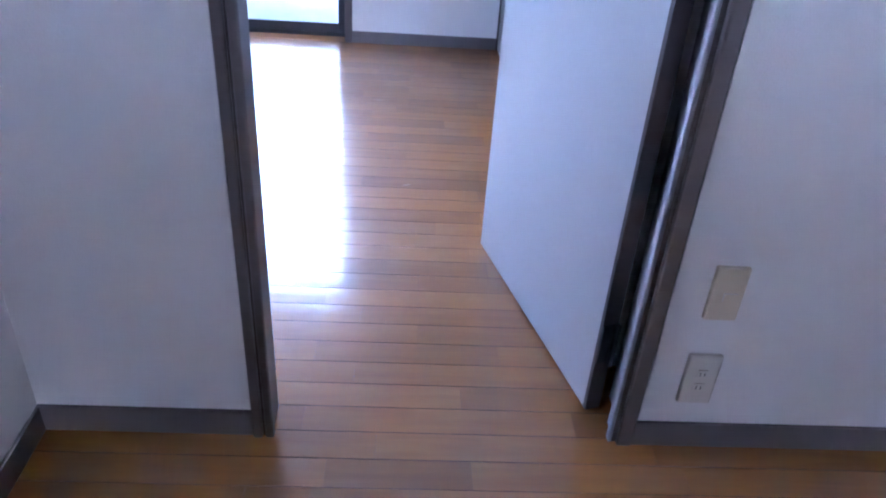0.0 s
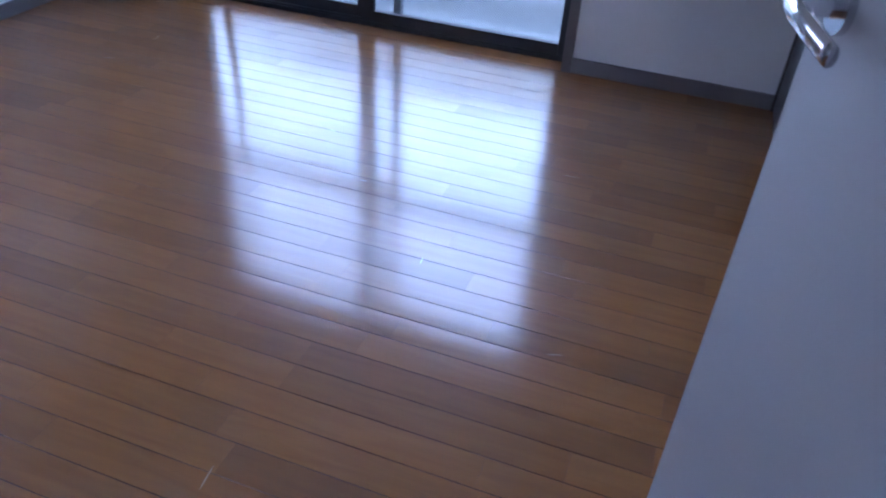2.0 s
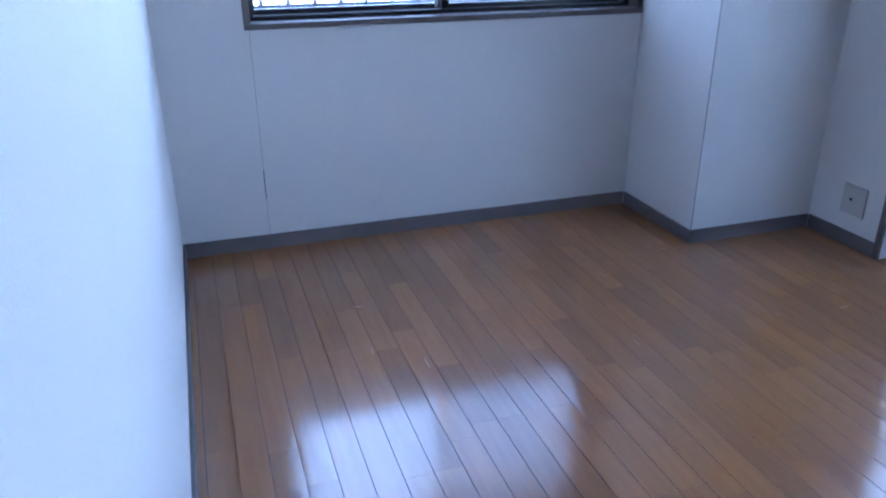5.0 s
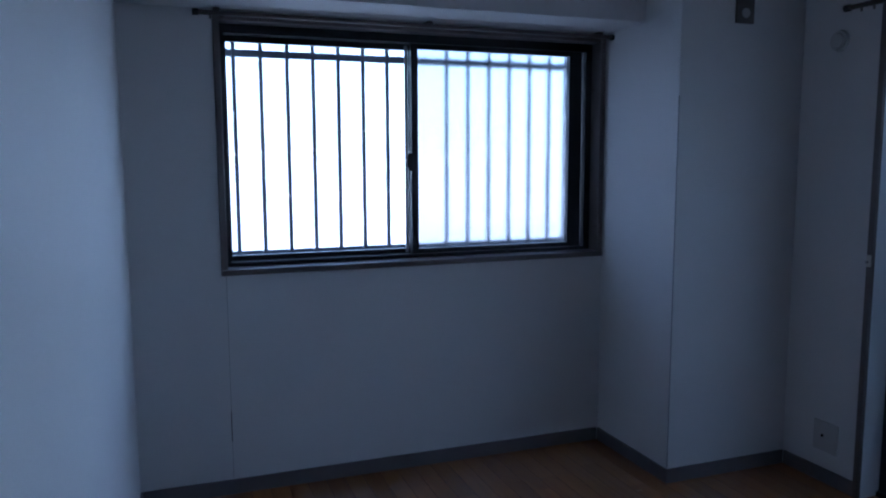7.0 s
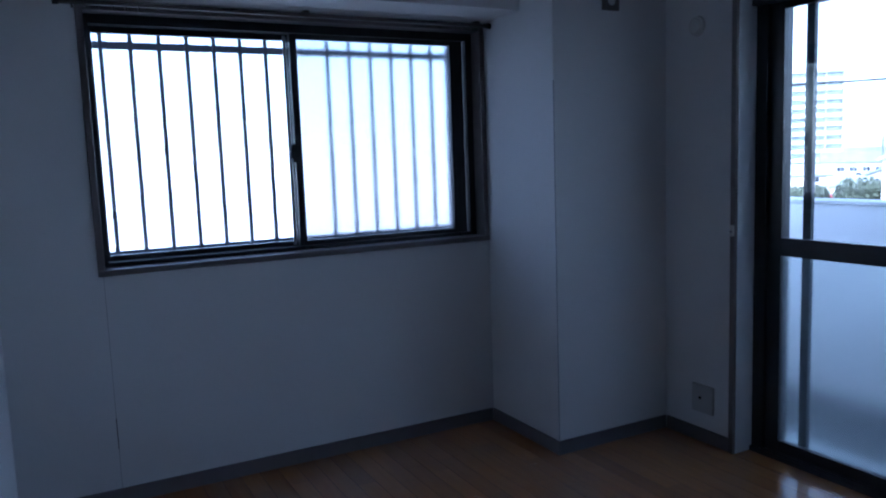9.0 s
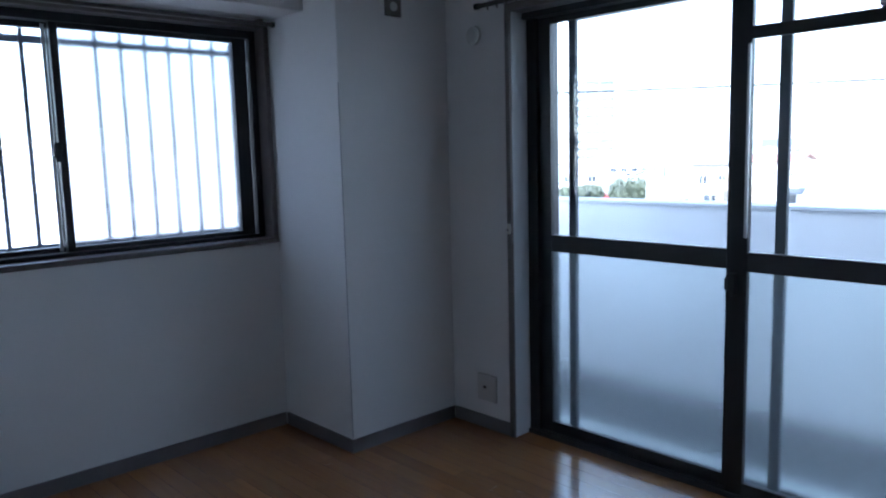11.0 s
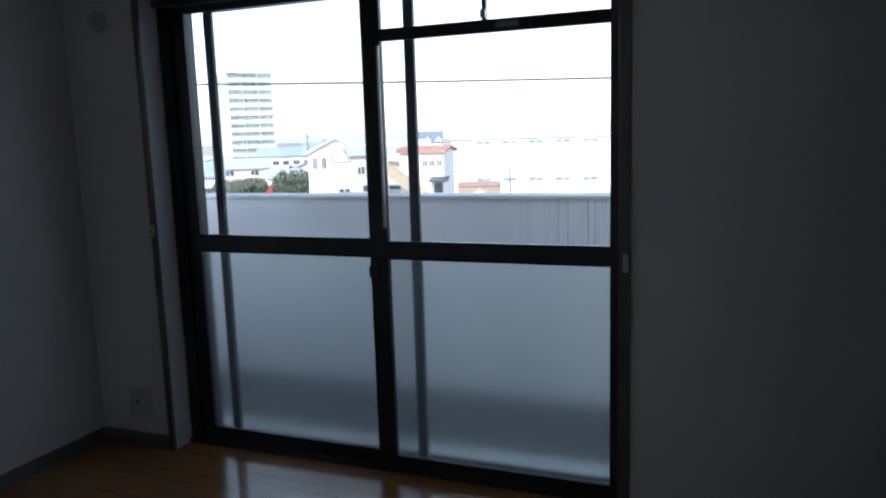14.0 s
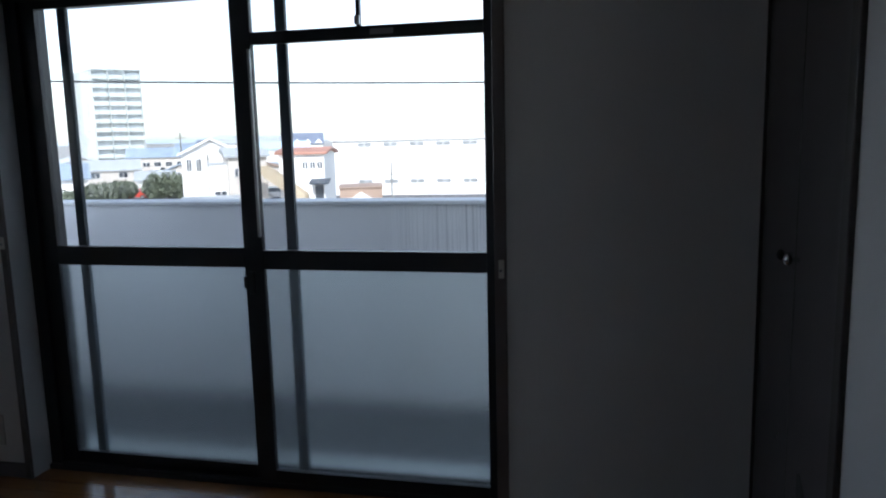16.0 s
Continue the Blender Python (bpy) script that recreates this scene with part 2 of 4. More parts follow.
PAPER = wallpaper()
FLOOR = wood_floor()
SUBFLOOR = material("dark_groove", (0.06, 0.03, 0.015), 0.7, vary=0.2, scale=9)
TAUPE = material("taupe_trim", (0.135, 0.112, 0.106), 0.38, vary=0.07, scale=5, fine=0.15, fine_scale=160, grime=0.15)
BOARD = material("grey_baseboard", (0.17, 0.152, 0.15), 0.42, vary=0.08, scale=4, fine=0.15, fine_scale=140, grime=0.2)
DARKWOOD = material("dark_brown_edge", (0.05, 0.038, 0.035), 0.45, vary=0.15, scale=8)
# white door's base colour is darkened to stand in for its shade
DOORFACE = material("shaded_door_laminate", (0.40, 0.405, 0.415), 0.45, vary=0.03, scale=2, fine=0.1, fine_scale=180)
CLOSET = material("dark_closet_laminate", (0.05, 0.044, 0.043), 0.3, vary=0.12, scale=3, fine=0.12, fine_scale=150)
BRONZE = material("bronze_aluminium", (0.022, 0.022, 0.026), 0.36, metal=0.2, vary=0.12, scale=6, spec=0.45)
BRONZE_DULL = material("weathered_bronze", (0.035, 0.045, 0.060), 0.5, vary=0.15, scale=5)
BARGREY = material("weathered_grey_metal", (0.07, 0.085, 0.11), 0.5, vary=0.1)
LINING = material("satin_pale_lining", (0.74, 0.76, 0.78), 0.30, vary=0.06, scale=3, spec=0.6)
ALU = material("bare_aluminium", (0.55, 0.56, 0.58), 0.35, metal=0.9, vary=0.05)
STRIP = material("lilac_grey_strip", (0.24, 0.23, 0.25), 0.5, vary=0.06)
CHROME = material("worn_chrome", (0.72, 0.72, 0.74), 0.14, metal=1.0, vary=0.04, scale=20)
BLACK = material("black_plastic", (0.02, 0.02, 0.022), 0.5, vary=0.1)
IVORY = material("ivory_plastic", (0.60, 0.53, 0.40), 0.4, vary=0.03, fine=0.05)
WHITEPLASTIC = material("white_plastic", (0.60, 0.57, 0.50), 0.4, vary=0.03)
GREYPLATE = material("grey_plate", (0.56, 0.55, 0.53), 0.45, vary=0.05, fine=0.08)
SLOT = material("dark_slot", (0.015, 0.015, 0.015), 0.7)
RAILMETAL = material("brown_rail_metal", (0.10, 0.085, 0.075), 0.4, metal=0.3, vary=0.1)
STICKER = material("paper_sticker", (0.32, 0.30, 0.33), 0.6, vary=0.08)
CAULK = material("aged_joint", (0.36, 0.35, 0.34), 0.7, vary=0.3, scale=20)
CLEAR = glass("clear_glass", 0.0)
FROST = frosted("frosted_glass", 0.21, (0.88, 0.955, 0.945), 0.03)
FIGURED = glass("figured_wired_glass", 0.19, (0.46, 0.48, 0.52), relief=0.5, relief_scale=120)
SOFTFROST = glass("satin_glass", 0.075, (0.90, 0.93, 0.96), relief=0.25, relief_scale=120)
NETTING = insect_mesh()
PARAPET = stained_render()
COPING = material("coping_paint", (0.70, 0.71, 0.72), 0.75, vary=0.06, scale=3, fine=0.3, grime=0.25)
DECK = material("balcony_coating", (0.44, 0.47, 0.46), 0.6, vary=0.1, scale=3, fine=0.3, grime=0.4)
# near-black tone carries the shade at the parapet's foot
SHADE_STRIP = material("shade_strip", (0.06, 0.065, 0.07), 0.4, vary=0.2, scale=4, fine=0.3, grime=0.4)
RENDER = material("outer_render", (0.76, 0.75, 0.73), 0.85, vary=0.06, scale=1.0, fine=0.3)
CEIL = material("ceiling_paper", (0.68, 0.675, 0.66), 0.8, vary=0.03, scale=2, fine=0.2, fine_scale=150)

# ---- structure of the room ----
W, D, H = 3.548, 2.62, 2.40          # closet wall, balcony wall, ceiling
EY = -0.130                          # far face of the doorway wall
EX0, EX1, EB = 2.363, 5.2, -3.2      # the room before the door

bm = cbox(-0.20, 2.755, EY, 0, -0.02, H)
box(bm, 2.755, 2.803, EY, -0.100, -0.02, H)
box(bm, 3.622, EX1 + 0.12, EY, 0, -0.02, H)
box(bm, 2.803, 3.622, EY, 0, 2.02, H)
box(bm, 2.755, 2.803, -0.100, 0, 2.02, H)
setting("wall_south", bm, PAPER, "white papered wall with a doorway through it", "wall")

bm = cbox(-0.20, 0, 0, 0.34, -0.02, H)
box(bm, -0.20, 0, 1.995, 2.80, -0.02, H)
box(bm, -0.20, 0, 0.34, 1.995, -0.02, 0.89)
box(bm, -0.20, 0, 0.34, 1.995, 1.845, H)
setting("wall_west", bm, PAPER, "white papered wall below and around a small barred window", "wall")

bm = cbox(0, 0.898, D, 2.80, -0.02, H)
box(bm, 2.76, W + 0.17, D, 2.80, -0.02, H)
box(bm, 0.898, 2.76, D, 2.80, 1.865, H)
setting("wall_north", bm, PAPER, "white papered wall with a wide opening to the balcony", "wall")

bm = cbox(W, W + 0.15, 0.12, 1.738, -0.02, H)
box(bm, W, W + 0.15, 2.612, D, -0.02, H)
box(bm, W, W + 0.15, 1.738, 2.612, 2.03, H)
box(bm, W + 0.10, W + 0.15, 1.738, 2.612, -0.02, 2.03)
box(bm, W + 0.15, W + 0.2, 0, 0.12, -0.02, H)
setting("wall_east", bm, PAPER, "white papered wall beside the closet doors", "wall")

bm = cbox(0, 0.527, 2.012, D, -0.02, H, bevel=0.003)
setting("pillar", bm, PAPER, "white papered structural pillar in the corner of the room", "pillar")
setting("beam", cbox(0, 0.30, 0, 2.012, 1.872, H, bevel=0.003), PAPER, "white papered ceiling beam above the small window", "beam")

setting("ceiling", cbox(-0.2, W + 0.2, 0, 2.8, H, H + 0.12), CEIL, "pale papered ceiling of the empty room", "ceiling")
setting("ceiling_entry", cbox(EX0 - 0.12, EX1 + 0.12, EB - 0.12, 0, H + 0.0, H + 0.12), CEIL, "pale papered ceiling of the entry room", "ceiling")

# the room before the door, closed around; unseen far-wall opening sized to light it
setting("wall_entry_west", cbox(EX0 - 0.12, EX0, EB - 0.12, EY, -0.02, H), PAPER, "white papered wall of the entry room", "wall")
setting("wall_entry_east", cbox(EX1, EX1 + 0.12, EB - 0.12, EY, -0.02, H), PAPER, "white papered wall of the entry room", "wall")
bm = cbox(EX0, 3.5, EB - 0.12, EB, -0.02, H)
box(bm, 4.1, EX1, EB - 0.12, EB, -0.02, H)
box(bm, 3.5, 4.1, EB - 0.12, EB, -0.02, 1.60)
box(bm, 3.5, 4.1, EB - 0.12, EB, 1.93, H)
setting("wall_entry_south", bm, PAPER, "white papered wall of the entry room with an opening added for daylight", "wall")

# slab under the strips, storeys below, unseen block above to keep the sun off
setting("subfloor", cbox(-0.2, EX1 + 0.12, EB - 0.12, 2.80, -0.30, -0.010), SUBFLOOR, "dark base under the strip flooring", "floor")
setting("storey_below", cbox(-0.2, 9, -10, 2.80, -6.1, -0.30), RENDER, "pale rendered storeys below the flat", "building")
setting("sun_block_above", cbox(-0.2, 9, -6.0, 2.80, 2.53, 3.4), RENDER, "unseen rendered block above the flat, shaped to hold off sun", "building")


# ---- baseboards ----
def baseboard(name, x0, x1, y0, y1, z1=0.06):
    setting(name, cbox(x0, x1, y0, y1, 0.0, z1, bevel=0.0025), BOARD, "grey-brown vinyl baseboard along the foot of the wall", "baseboard")


T = 0.009
baseboard("baseboard_west", 0, T, T, 2.012 - T)
baseboard("baseboard_pillar_side", T, 0.527 + T, 2.012 - T, 2.012)
baseboard("baseboard_pillar_front", 0.527, 0.527 + T, 2.012, D - T)
baseboard("baseboard_north_west", 0.527 + T, 0.889, D - T, D)
baseboard("baseboard_north_east", 2.793, W, D - T, D)
baseboard("baseboard_south", 0, 2.720, 0, T)
baseboard("baseboard_east", W - T, W, 0.13, 1.737)
baseboard("baseboard_entry_west", EX0, EX0 + T, EB, EY - T, 0.067)
baseboard("baseboard_entry_left", EX0, 2.803, EY - T, EY, 0.067)
baseboard("baseboard_entry_right", 3.617, EX1, EY - T, EY, 0.067)

# paper joint beside the small window, slightly open
joint = thing("wallpaper_joint", (0, 0.345, 0.06), "thin open seam in the white wallpaper under the window", "seam")
part("crack", cbox(-0.001, 0.0016, 0.3442, 0.3458, 0.062, 0.872), CAULK, joint)
part("gap", cbox(-0.001, 0.0024, 0.343, 0.3462, 0.215, 0.335), SLOT, joint, "dark opened stretch of the seam")

# corner bead of the pillar
BEADMAT = material("bead_vinyl", (0.34, 0.34, 0.35), 0.5, vary=0.04)
bead = thing("corner_bead", (0.527, 2.012, 0.06), "thin plastic corner bead on the pillar's edge", "trim")
part("strip", cbox(0.5255, 0.5295, 2.0095, 2.0135, 0.062, 1.56, bevel=0.001), BEADMAT, bead)

# ---- doorway and its door ----
frame_thing = thing("door_1", (3.2, EY, 0), "open white hinged door in a taupe wooden frame", "door")
frame_thing["kind"] = "structure"


def casing_profile(x0, x1, y0, y1, z0, z1):
    return cbox(x0, x1, y0, y1, z0, z1, bevel=0.004)


# jamb of the lock side: moulded casing, jamb face, rebate for the leaf, casing of the room side
part("casing", casing_profile(2.803, 2.823, EY - 0.017, EY + 0.002, 0, 2.055), TAUPE, frame_thing)
part("casing_edge", casing_profile(2.822, 2.829, EY - 0.010, EY + 0.002, 0, 2.05), DARKWOOD, frame_thing, "dark groove edge of the casing")
part("casing", casing_profile(2.828, 2.846, EY - 0.015, EY + 0.004, 0, 2.055), TAUPE, frame_thing)
part("jamb", casing_profile(2.804, 2.842, EY + 0.003, -0.096, 0, 2.02), TAUPE, frame_thing)
part("jamb", casing_profile(2.756, 2.841, -0.099, -0.050, 0, 2.02), TAUPE, frame_thing)
part("jamb", casing_profile(2.752, 2.766, -0.051, 0.003, 0, 2.02), TAUPE, frame_thing)
part("casing", casing_profile(2.720, 2.765, 0.001, 0.012, 0, 2.055), TAUPE, frame_thing)
# jamb of the hinge side
part("casing", casing_profile(3.584, 3.616, EY - 0.013, EY + 0.02, 0, 2.055), TAUPE, frame_thing)
part("stop_strip", casing_profile(3.566, 3.575, EY - 0.003, EY + 0.016, 0, 2.02), STRIP, frame_thing, "pale metal edge strip of the frame")
part("casing_edge", casing_profile(3.573, 3.586, EY - 0.001, EY + 0.03, 0, 2.02), DARKWOOD, frame_thing, "dark groove edge of the casing")
# jambs lighter than the taupe: light in the slit put into colour
part("jamb", casing_profile(3.578, 3.622, EY + 0.03, -0.072, 0, 2.02), STRIP, frame_thing)
part("jamb", casing_profile(3.600, 3.622, -0.072, 0.012, 0, 2.02), STRIP, frame_thing)
# head
part("head", casing_profile(2.767, 3.622, EY + 0.005, 0.01, 1.985, 2.02), TAUPE, frame_thing)
part("head_casing", casing_profile(2.853, 3.566, EY - 0.013, EY + 0.005, 2.0, 2.055), TAUPE, frame_thing)
# strike plate on the lock-side jamb
plate = part("strike_plate", cbox(2.8410, 2.8432, -0.126, -0.104, 0.945, 1.045, bevel=0.0006), ALU, frame_thing, "steel strike plate with a latch slot")
part("latch_slot", cbox(2.8425, 2.8437, -0.122, -0.110, 0.985, 1.022), SLOT, plate)
part("screw", ctube((2.8425, -0.115, 0.958), (2.8440, -0.115, 0.958), 0.0045), CHROME, plate)

# the leaf, open about three quarters; u runs from the hinge to the free edge, v through its thickness
hinge, free = Vector((3.533, -0.043)), Vector((3.339, 0.659))
leaf = thing("door_leaf", (3.533, -0.043, 0), "plain white flush door standing open on its hinges", "door")
leaf.matrix_world = Matrix.Translation((hinge.x, hinge.y, 0)) @ Matrix.Rotation(math.atan2((free - hinge).y, (free - hinge).x), 4, "Z")
L = (free - hinge).length
part("panel", cbox(0.012, L - 0.004, -0.034, 0, 0.008, 1.98, bevel=0.0012), DOORFACE, leaf, "white laminate panel, shade put into its colour", local=True)
part("edge_strip", cbox(0, 0.012, -0.036, 0.0012, 0.008, 1.98, bevel=0.001), DARKWOOD, leaf, "dark brown hinge edge", local=True)
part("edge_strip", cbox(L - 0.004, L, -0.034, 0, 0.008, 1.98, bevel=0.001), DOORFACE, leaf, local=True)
part("bottom_strip", cbox(0.012, L - 0.004, -0.030, -0.004, 0.003, 0.008), DARKWOOD, leaf, "dark lower edge", local=True)
hz = 0.940
for side in (1, -1):
    y0 = 0.0 if side > 0 else -0.034
    handle = part("lever_handle", tube(ctube((L - 0.06, y0, hz), (L - 0.06, y0 + side * 0.008, hz), 0.026, sides=24), (L - 0.06, y0 + side * 0.008, hz), (L - 0.06, y0 + side * 0.05, hz), 0.010, sides=16), CHROME, leaf, "chrome lever handle on a round rose", local=True, smooth=False)
    bm = bmesh.new()
    rings = []
    for k in range(17):
        f = k / 16
        c = Vector((L - 0.052 - 0.125 * f, y0 + side * (0.050 + 0.010 * math.sin(f * math.pi)), hz - 0.006 * f + 0.008 * math.sin(f * math.pi)))
        ra, rb = 0.0085 - 0.002 * f, 0.0115 - 0.001 * f
        rings.append([bm.verts.new(c + Vector((0, ra * math.cos(q * math.pi / 6), rb * math.sin(q * math.pi / 6)))) for q in range(12)])
    for a, b in zip(rings, rings[1:]):
        for q in range(12):
            bm.faces.new((a[q], a[(q + 1) % 12], b[(q + 1) % 12], b[q]))
    bm.faces.new(rings[0])
    bm.faces.new(rings[-1][::-1])
    bmesh.ops.recalc_face_normals(bm, faces=bm.faces)
    part("lever", bm, CHROME, handle, "curved chrome lever", local=True, smooth=True)
part("latch_face", cbox(L - 0.0006, L + 0.0012, -0.027, -0.007, hz - 0.06, hz + 0.06), ALU, leaf, "steel latch face plate", local=True)
for z in (0.20, 1.0, 1.78):
    h = part("hinge", cbox(-0.004, 0.0, -0.03, 0.0, z - 0.05, z + 0.05), BLACK, leaf, "dark steel butt hinge", local=True)
    part("knuckle", ctube((-0.010, -0.028, z - 0.055), (-0.010, -0.028, z + 0.055), 0.0075, sides=12), BLACK, h, local=True, smooth=True)

# ---- plates on the entry wall ----
def wall_plate(name, x0, x1, z0, z1, label, category, mat):
    t = thing(name, ((x0 + x1) / 2, EY, z0), label, category)
    part("cover", cbox(x0, x1, EY - 0.013, EY, z0, z1, bevel=0.004), mat, t)
    return t


phone = wall_plate("blank_plate", 3.689, 3.754, 0.350, 0.472, "ivory blank wall plate with a cut-out tab", "wall plate", IVORY)
part("tab", prism([(3.716, 0.395), (3.739, 0.395), (3.739, 0.415), (3.716, 0.415)], "y", EY - 0.0145, EY - 0.0120), IVORY, phone)
part("tab_line", cbox(3.714, 3.741, EY - 0.0154, EY - 0.0128, 0.4147, 0.4160), GREYPLATE, phone, "thin cut line")
part("tab_line", cbox(3.7138, 3.7150, EY - 0.0154, EY - 0.0128, 0.398, 0.4160), GREYPLATE, phone, "thin cut line")
outlet = wall_plate("power_outlet", 3.687, 3.757, 0.132, 0.259, "off-white double power outlet on the wall", "outlet", WHITEPLASTIC)
for z in (0.213, 0.177):
    s = part("socket", cbox(3.711, 3.733, EY - 0.0145, EY - 0.0120, z - 0.011, z + 0.011, bevel=0.001), WHITEPLASTIC, outlet)
    for x in (3.7175, 3.7265):
        part("slot", cbox(x - 0.0009, x + 0.0009, EY - 0.0149, EY - 0.0140, z - 0.0045, z + 0.0045), SLOT, s)

# ---- things on the room's walls ----
plate = thing("aerial_plate", (0.745, D, 0.13), "grey square aerial socket plate low on the wall", "wall plate")
part("cover", cbox(0.688, 0.806, D - 0.008, D, 0.130, 0.254, bevel=0.003), GREYPLATE, plate)
part("socket", ctube((0.735, D - 0.012, 0.195), (0.735, D - 0.006, 0.195), 0.006), SLOT, plate, "dark aerial socket")
part("screw", ctube((0.747, D - 0.0095, 0.243), (0.747, D - 0.007, 0.243), 0.004), ALU, plate)
part("screw", ctube((0.747, D - 0.0095, 0.141), (0.747, D - 0.007, 0.141), 0.004), ALU, plate)

cap = thing("pipe_cap", (0.705, D, 1.77), "round pale cap over the air-conditioner sleeve hole", "pipe cap")
part("rim", ctube((0.705, D, 1.77), (0.705, D - 0.012, 1.77), 0.042, sides=32, r2=0.038), GREYPLATE, cap, smooth=False)
part("lid", ctube((0.705, D - 0.012, 1.77), (0.705, D - 0.018, 1.77), 0.030, sides=32, r2=0.026), GREYPLATE, cap)

ac = thing("air_conditioner_outlet", (0.527, 2.305, 1.846), "taupe power outlet box high on the pillar", "outlet")
part("cover", cbox(0.527, 0.539, 2.262, 2.348, 1.846, 1.97, bevel=0.003), TAUPE, ac)
part("socket", ctube((0.539, 2.305, 1.885), (0.5415, 2.305, 1.885), 0.019, sides=20), GREYPLATE, ac)

# ---- small window ----
win = thing("window_1", (-0.08, 1.165, 0.89), "small bronze sliding window with figured glass behind bars", "window")
win["kind"] = "structure"
y0, y1, z0, z1 = 0.34, 1.995, 0.89, 1.845
# wooden casing and lining
part("casing", cbox(-0.10, 0.012, y0 - 0.013, y0 + 0.012, z0 + 0.0, z1 + 0.008, bevel=0.002), TAUPE, win)
part("casing", cbox(-0.10, 0.012, y1 - 0.012, y1 + 0.013, z0 + 0.0, z1 + 0.008, bevel=0.002), TAUPE, win)
part("casing", cbox(-0.10, 0.0115, y0 - 0.0125, y1 + 0.0125, z1 - 0.012, z1 + 0.010, bevel=0.002), TAUPE, win)
part("window_sill", cbox(-0.10, 0.018, y0 - 0.013, y1 + 0.013, z0 - 0.013, z0 + 0.010, bevel=0.003), TAUPE, win, "taupe wooden sill board")
# aluminium frame
a0, a1, b0, b1 = y0 + 0.013, y1 - 0.013, z0 + 0.011, z1 - 0.012
part("frame", cbox(-0.17, -0.062, a0, a0 + 0.018, b0, b1, bevel=0.001), BRONZE, win)
part("frame", cbox(-0.17, -0.062, a1 - 0.030, a1, b0, b1, bevel=0.001), BRONZE, win)
part("frame", cbox(-0.17, -0.062, a0, a1, b0, b0 + 0.016, bevel=0.001), BRONZE, win)
part("frame", cbox(-0.17, -0.062, a0, a1, b1 - 0.034, b1, bevel=0.001), BRONZE, win)


def sash(parent, axis, plane, depth, u0, u1, w0, w1, stile, top, bottom, panes, stile_r=None):
    """A sliding sash in the plane of x or y: stiles, rails and panes given as (w_low, w_high)."""
    stile_r = stile if stile_r is None else stile_r

    def slab(a, b, c, d, t0, t1, bevel):
        if axis == "x":
            return cbox(plane + t0, plane + t1, a, b, c, d, bevel=bevel)
        return cbox(a, b, plane + t0, plane + t1, c, d, bevel=bevel)
    h = depth / 2
    s = part("sash", slab(u0, u0 + stile, w0, w1, -h, h, 0.002), BRONZE, parent)
    part("stile", slab(u1 - stile_r, u1, w0, w1, -h, h, 0.002), BRONZE, s)
    part("rail", slab(u0 + stile, u1 - stile_r, w0, w0 + bottom, -h, h, 0.002), BRONZE, s)
    part("rail", slab(u0 + stile, u1 - stile_r, w1 - top, w1, -h, h, 0.002), BRONZE, s)
    for i, (c, d, mat) in enumerate(panes):
        if i:
            part("rail", slab(u0 + stile, u1 - stile_r, panes[i - 1][1], c, -h, h, 0.002), BRONZE, s)
        pane = part("pane", slab(u0 + stile - 0.004, u1 - stile_r + 0.004, c - 0.004, d + 0.004, -0.002, 0.002, 0), mat, s)
        pane.visible_shadow = False
    return s


g0, g1 = 0.937, 1.775
sash(win, "x", -0.135, 0.028, 0.366, 1.150, b0 + 0.014, b1 - 0.02, 0.016, 0.036, 0.022, [(g0, g1, SOFTFROST)], 0.026)
sash(win, "x", -0.098, 0.028, 1.126, 1.945, b0 + 0.014, b1 - 0.02, 0.030, 0.034, 0.022, [(g0, g1, FIGURED)], 0.066)
lock = part("crescent_lock", cbox(-0.084, -0.070, 1.108, 1.135, 1.27, 1.345, bevel=0.003), BLACK, win, "black crescent lock")
part("lever", tube(cbox(-0.078, -0.062, 1.098, 1.113, 1.285, 1.318, bevel=0.002), (-0.066, 1.105, 1.30), (-0.066, 1.105, 1.34), 0.005), BLACK, lock)
# added bright strip imitates light in the gap between the sashes
part("gap_light_strip", cbox(-0.120, -0.114, 1.106, 1.118, b0 + 0.02, b1 - 0.04), ALU, win, "bright strip standing in for the gap between the sashes")

# bars outside the window
grille = thing("window_grille", (-0.25, 1.16, 0.90), "grey metal security bars outside the window", "security grille")
for y in [0.42 + 0.108 * k for k in range(7)] + [1.185] + [1.345 + 0.1036 * k for k in range(6)] + [1.95]:
    part("bar", cbox(-0.256, -0.244, y - 0.0082, y + 0.0082, 0.91, 1.80, bevel=0.002), BARGREY, grille)
for z in (1.752, 0.925):
    part("crossbar", cbox(-0.266, -0.257, 0.30, 2.02, z - 0.015, z + 0.015, bevel=0.002), BARGREY, grille)
for y in (0.30, 2.02):
    for z in (1.752, 0.925):
        part("bracket", cbox(-0.266, -0.19, y - 0.012, y + 0.012, z - 0.012, z + 0.012, bevel=0.002), BRONZE_DULL, grille)


